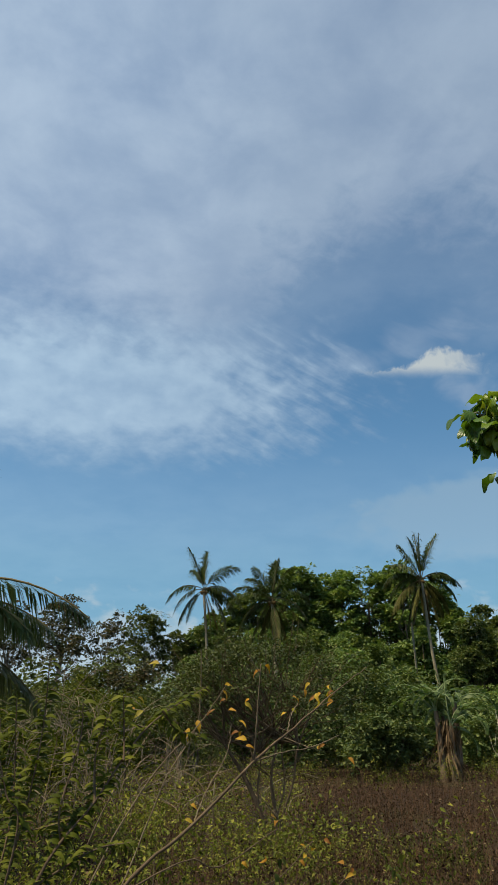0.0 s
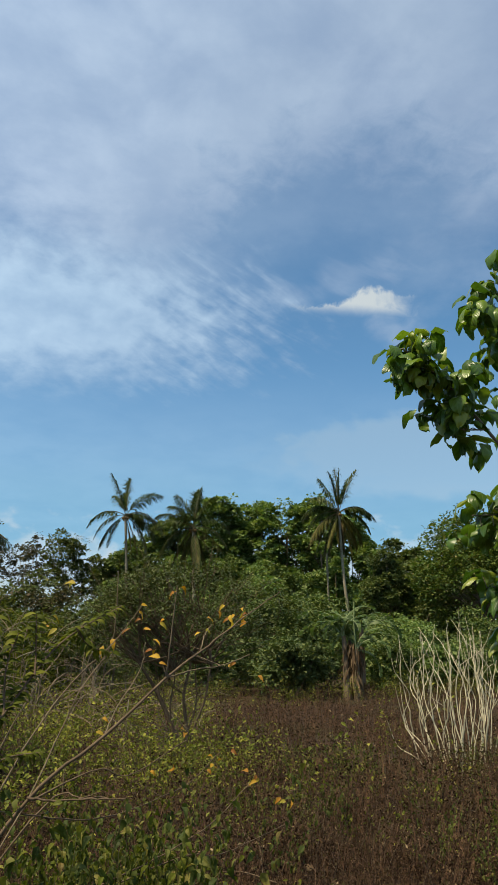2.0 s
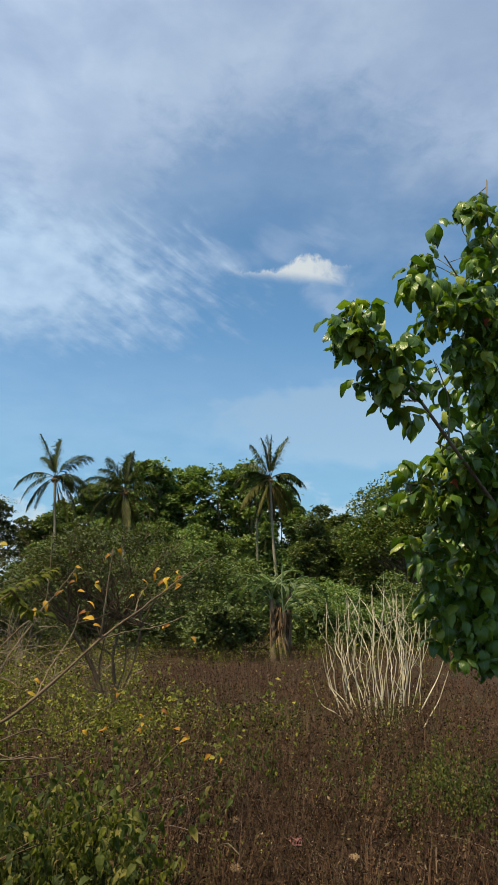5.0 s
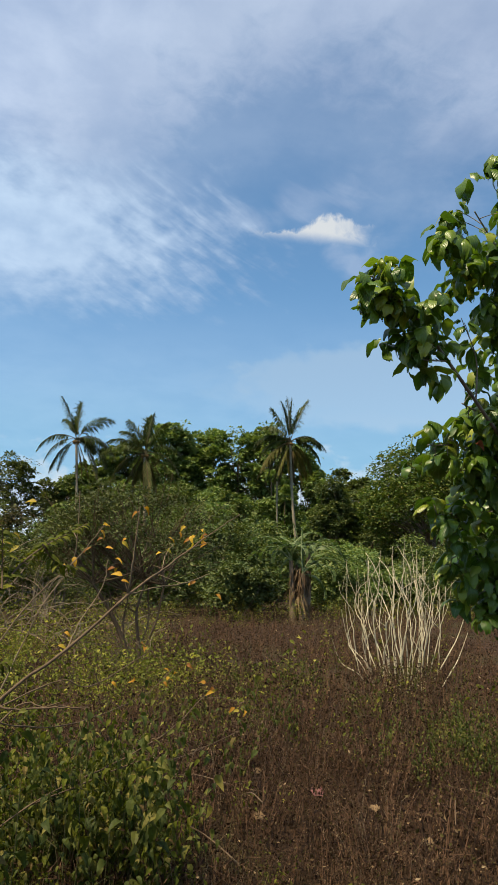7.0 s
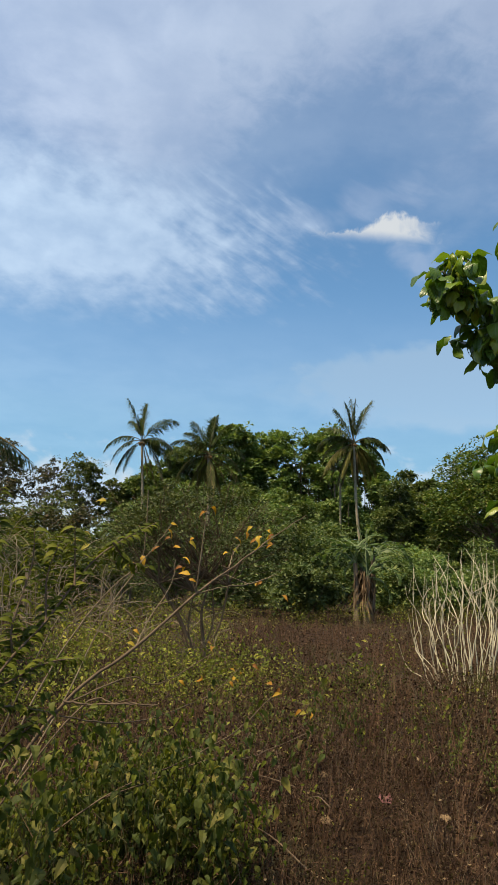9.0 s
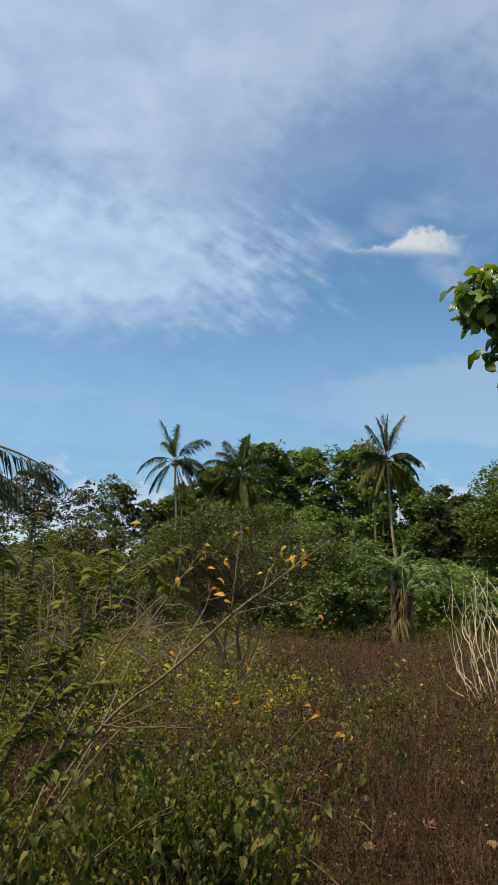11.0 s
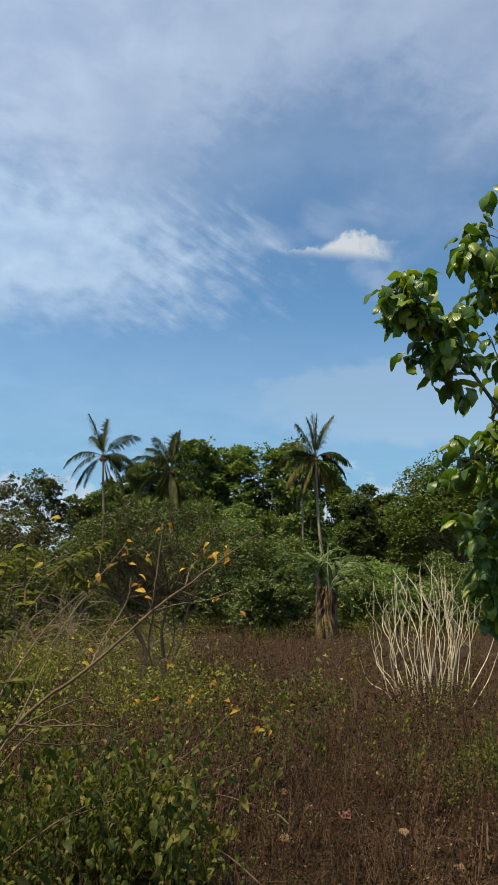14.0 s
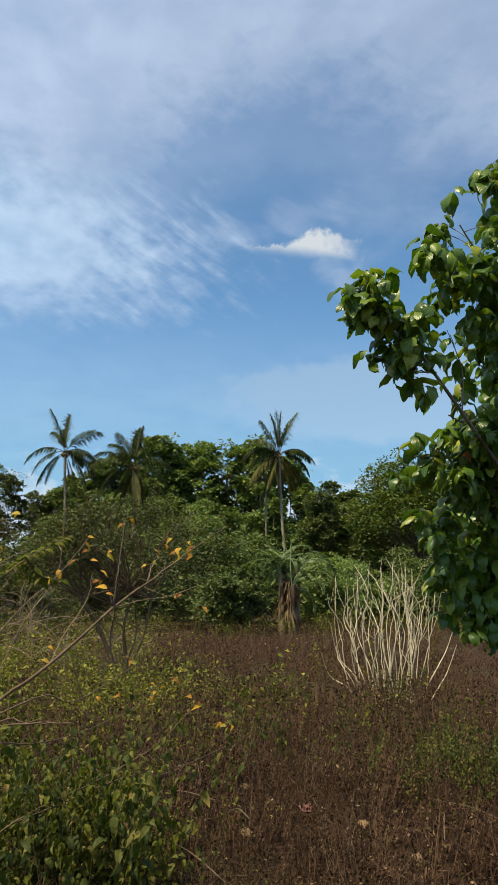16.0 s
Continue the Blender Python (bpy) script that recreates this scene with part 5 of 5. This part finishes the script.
def green_share(x, y):
    left = 1 / (1 + np.exp((x - 0.0 - 0.07 * (y - 3)) * 3.2))
    patch = np.exp(-((x - 0.1) / 1.5) ** 2 - ((y - 9.6) / 2.3) ** 2)
    drift = np.sin(x * 2.9 + 1.3 * np.sin(y * 1.7)) + np.sin(y * 2.3 + 1.1 * np.sin(x * 2.1 + 0.7)) + 0.7 * np.sin(x * 6.1 - y * 4.7)
    lumpy = 1 / (1 + np.exp(-drift * 1.8))
    return np.clip(0.012 + (left * np.where(y < 3.2, 0.28, np.where((y > 4.4) & (y < 7.0), 0.36, 1.0)) + 1.0 * patch * (y > 6.0)) * (0.25 + 0.9 * lumpy) + 0.45 * (y > 20), 0, 0.85)


rng = np.random.default_rng(101)
DRY = [dry_template(rng) for _ in range(9)]
DRY_FAR = [dry_template(rng, 8) for _ in range(9)]
GREEN = [green_template(rng, 0.058) for _ in range(12)]
LEAFY = [leafy_template(rng) for _ in range(12)]
SMALL = [green_template(rng, 0.048, thick=0.003) for _ in range(9)]
bands = [(56, 2.7, 5.6, 3.2, 0.33), (30, 1.5, 5.6, 3.3, 0.40), (5, -3.0, 1.5, 4.0, 0.40), (36, 5.5, 9.5, 5.0, 0.44), (12, 9.5, 16.0, 8.0, 0.50), (5.0, 16.0, 27.0, 14.0, 0.58), (0.8, -14.0, -3.0, 12.0, 0.5)]
spots, tall = [], []
for density, y0, y1, half, h in bands:
    q = clear_of(strew(rng, density, y0, y1, half))
    spots.append(q)
    tall.append(h * rng.uniform(0.6, 1.25, len(q)))
spots, tall = np.concatenate(spots), np.concatenate(tall)
wave = np.sin(spots[:, 0] * 3.7 + 1.9 * np.sin(spots[:, 1] * 1.3)) * np.sin(spots[:, 1] * 2.9 + 1.4 * np.sin(spots[:, 0] * 1.7))
tall = tall * (1.0 + 0.30 * wave)
is_green = rng.random(len(spots)) < green_share(spots[:, 0], spots[:, 1])
close = ~is_green & (spots[:, 1] < 6.5) & (spots[:, 1] > 1.5)
away = ~is_green & ~close
sow("dry_weeds", "dry reddish-brown weeds with fine brittle stalks", DRY, spots[close], tall[close], [STEM_DRY, LEAF_BROWN], rng, 1.1)
sow("dry_weeds", "field of dry reddish-brown weeds", DRY_FAR, spots[away], tall[away], [STEM_DRY, LEAF_BROWN], rng, 1.1)
lime = is_green & (spots[:, 1] > 4.3) & (rng.random(len(spots)) < np.where(spots[:, 1] > 7.0, 0.85, 0.5))
sow("yellow_green_weeds", "yellow-green small-leaved weeds in the dry field", SMALL, spots[lime], tall[lime] * 1.45, [STEM_DRY, LEAF_LIME], rng, 1.2)
rest = is_green & ~lime
sow("green_weeds", "low green broad-leaved weeds in the field", GREEN, spots[rest], tall[rest] * 1.15, [STEM_GREEN, LEAF_OLIVE], rng, 1.2)

# bundles of thin dead stalks that stand above the rest
def stalk_template(rng):
    g = Geo()
    for k in range(7):
        a, lean = rng.uniform(0, 6.28), rng.uniform(0.05, 0.9)
        h = rng.uniform(0.5, 1.05)
        p0 = np.array([math.cos(a), math.sin(a), 0]) * rng.uniform(0.0, 0.12)
        d = np.array([math.cos(a) * lean, math.sin(a) * lean, 1.0])
        line = smooth_line([p0, p0 + d * h * 0.5 + rng.normal(size=3) * 0.03, p0 + d * h + rng.normal(size=3) * 0.06], 2)
        tube(g, line, 0.0034, 0.0016, 3, 0)
        for j in range(2):
            q = line[int(rng.integers(1, len(line)))]
            tube(g, [q, q + np.array([rng.normal() * 0.5, rng.normal() * 0.5, 0.8]) * rng.uniform(0.06, 0.16)], 0.0024, 0.0012, 3, 0)
        n = 5
        scatter(g, *RHOMB, line[-1] + rng.normal(size=(n, 3)) * 0.03, frames(random_dirs(rng, n), random_dirs(rng, n, 0.8)), rng.uniform(0.015, 0.04, n), 1)
    return g


STALKS = [stalk_template(rng) for _ in range(8)]
knots = np.concatenate([np.stack([rng.uniform(-2.2, 3.6, 46), rng.uniform(2.9, 6.2, 46)], 1), np.stack([rng.uniform(-2.5, 6.0, 50), rng.uniform(6.0, 12.0, 50)], 1)])
bundles = clear_of((knots[:, None] + rng.normal(size=(len(knots), 4, 2)) * 0.16).reshape(-1, 2))
thick = np.stack([rng.uniform(-1.0, 0.35, 24), rng.uniform(2.75, 3.7, 24)], 1)
bundles = np.concatenate([bundles, thick])
pale = rng.random(len(bundles)) < 0.22
for name, label, sel, stem in (("dead_stalks", "thin dark dead weed stalks standing in the field", ~pale, STEM_DRY), ("straw_stalks", "thin pale straw-coloured dead stalks in the field", pale, TWIG_TAN)):
    sow(name, label, STALKS, bundles[sel], rng.uniform(0.30, 0.50, int(sel.sum())), [stem, LEAF_BROWN], rng, 0.8)

# fallen bits that cover the soil
n = 26000
flat = np.stack([rng.uniform(-2.6, 3.6, n), rng.uniform(1.6, 7.5, n)], 1)
g = Geo()
low = np.array([lie(a, b) for a, b in flat])
scatter(g, *RHOMB, np.concatenate([flat, (low + rng.uniform(0.005, 0.09, n))[:, None]], 1), frames(random_dirs(rng, n) * (1, 1, 0.35), random_dirs(rng, n, 2.0)), rng.uniform(0.012, 0.04, n))
tagged(new("dead_leaf_litter", g.mesh("dead_leaf_litter", LEAF_BROWN, smooth=False)), "brown dead leaf litter on the ground under the weeds", "leaf litter", kind="stuff")

# clumps of taller green weeds
heart = np.concatenate([np.stack([rng.normal(-0.02, 0.24, 12), rng.normal(3.62, 0.22, 12)], 1), np.stack([rng.normal(-0.75, 0.18, 6), rng.normal(3.0, 0.2, 6)], 1)])
clump = (heart[:, None] + rng.normal(size=(18, 4, 2)) * 0.12).reshape(-1, 2)
corner = np.stack([rng.uniform(-1.05, -0.5, 9), rng.uniform(2.4, 2.95, 9)], 1)
clump = np.concatenate([clear_of(clump), corner])
clump = clump[(clump[:, 0] < 0.34 + 0.08 * (clump[:, 1] - 3)) & (clump[:, 1] > 2.4)]
grow = np.where(clump[:, 0] < -0.42, 1.05, 1.0) * rng.uniform(0.52, 1.12, len(clump))
half = rng.random(len(clump)) < 0.55
sow("tall_green_weeds", "thick green weeds with drooping pointed leaves", LEAFY, clump[half], grow[half], [STEM_GREEN, LEAF_WEED], rng, 0.95)
sow("tall_olive_weeds", "yellowing olive weeds with drooping pointed leaves", LEAFY, clump[~half], grow[~half] * 0.9, [STEM_DRY, LEAF_OLIVE], rng, 0.95)
TUFTS = [(2.62, 4.75, 0.22, 16), (3.0, 5.5, 0.25, 14), (2.2, 5.2, 0.35, 3), (1.2, 5.6, 0.4, 3), (3.9, 8.5, 0.28, 9), (1.55, 7.8, 0.4, 7), (2.4, 6.8, 0.3, 4), (0.95, 6.0, 0.3, 5), (2.0, 8.6, 0.3, 6), (0.3, 9.6, 0.3, 7)]
tuft = np.concatenate([np.stack([rng.normal(x, r, k), rng.normal(y, r, k)], 1) for x, y, r, k in TUFTS])
sow("olive_weeds", "clump of olive-green weeds in the brown field", LEAFY, tuft, rng.uniform(0.42, 0.68, len(tuft)), [STEM_DRY, LEAF_WEED], rng, 0.9)


# ---------------------------------------------------------------- litter and fallen twigs
def scrap(name, at, size, mat, label, category, seed):
    rng = np.random.default_rng(seed)
    g = Geo()
    n = 7
    v, f = [], []
    for i in range(n):
        for j in range(n):
            u, w = i / (n - 1) - 0.5, j / (n - 1) - 0.5
            k = 1 - 0.35 * (abs(u) * 2) ** 3 * (abs(w) * 2)
            v.append((at[0] + u * size * k + rng.normal() * size * 0.03, at[1] + w * size * k * 0.8 + rng.normal() * size * 0.03, at[2] + 0.25 * size * (w + 0.5) + rng.normal() * size * 0.09))
            if i and j:
                a = i * n + j
                f.append((a - n - 1, a - n, a, a - 1))
    g.add(v, f)
    ob = new(name, g.mesh(name, mat, at, True))
    ob.location = at
    tagged(ob, label, category)


scrap("crumpled_scrap", (1.36, 4.59, 0.22), 0.09, PINK, "crumpled faded pink scrap caught in dry weeds", "litter", 5)
for i, (x, y, z) in enumerate([(1.60, 4.2, 0.24), (1.05, 5.0, 0.25), (1.95, 4.9, 0.25), (1.7, 3.7, 0.22), (0.9, 4.2, 0.22), (2.3, 5.6, 0.27)]):
    scrap("fallen_leaf", (x, y, z), 0.07, DRY_LEAF, "curled tan fallen leaf lying on the weeds", "leaf", 10 + i)
rng = np.random.default_rng(111)
for i in range(14):
    x, y = rng.uniform(0.4, 3.2), rng.uniform(3.4, 7.5)
    a, ln = rng.uniform(0, 3.14), rng.uniform(0.25, 0.7)
    z = lie(x, y) + rng.uniform(0.2, 0.34)
    g = Geo()
    p = np.array([x, y, z])
    d = np.array([math.cos(a), math.sin(a), rng.uniform(-0.3, 0.4)]) * ln
    tube(g, smooth_line([p - d / 2, p + (0, 0, 0.03), p + d / 2], 4), 0.004, 0.002, 5)
    ob = new("fallen_twig", g.mesh("fallen_twig", TWIG_BROWN, tuple(p)))
    ob.location = tuple(p)
    tagged(ob, "thin dead twig lying across the dry weeds", "twig")


# ---------------------------------------------------------------- heaps of dead brush
def dead_brush(at, n, spread, seed):
    rng = np.random.default_rng(seed)
    base = (at[0], at[1], lie(at[0], at[1]))
    t = thing("dead_brush", base, "tangle of pale dry curved branches in the scrub", "dead branches", "heaps of dead brush")
    for k in range(n):
        g = Geo()
        a = rng.uniform(-1.2, 1.2)
        h = rng.uniform(0.5, 1.0) * at[2]
        b = np.array(base) + (rng.normal() * spread * 0.4, rng.normal() * 0.3, -0.03)
        e = b + (math.sin(a) * spread, rng.normal() * 0.4, h)
        m = b + (math.sin(a) * spread * 0.25, rng.normal() * 0.2, h * 0.75)
        line = smooth_line([b, m, e, e + (math.sin(a) * 0.5, 0, -0.25 * rng.random())], 5)
        tube(g, line, 0.011, 0.004, 5, 0, 0.05, rng)
        part("branch", g, STRAW if k % 2 else TWIG_TAN, t)
        if k % 2:
            g = Geo()
            c = e + (rng.normal() * 0.3, -0.25, rng.uniform(-0.5, 0.1))
            turn = rng.uniform(0, 6.28)
            loop = [c + np.array([math.cos(turn + q) * 0.42, rng.normal() * 0.1, math.sin(turn + q) * 0.22 - 0.05 * q]) for q in np.linspace(0, rng.uniform(1.8, 3.6), 5)]
            tube(g, smooth_line(loop, 4), 0.008, 0.003, 5, 0, 0.05, rng)
            part("vine", g, STRAW, t, "pale curling dead vine")


for i, (x, y, z, n, sp) in enumerate([(-3.1, 13.4, 2.35, 13, 1.2), (-4.5, 13.9, 2.4, 13, 1.3), (-1.5, 12.6, 1.3, 16, 1.3), (-0.4, 12.2, 1.0, 8, 1.0), (-2.6, 12.0, 1.2, 10, 1.2), (-3.0, 15.5, 2.3, 16, 1.0), (-4.6, 18.0, 3.0, 14, 1.3), (-1.8, 17.5, 2.2, 12, 0.9)]):
    dead_brush((x, y, z), n, sp, 400 + i)
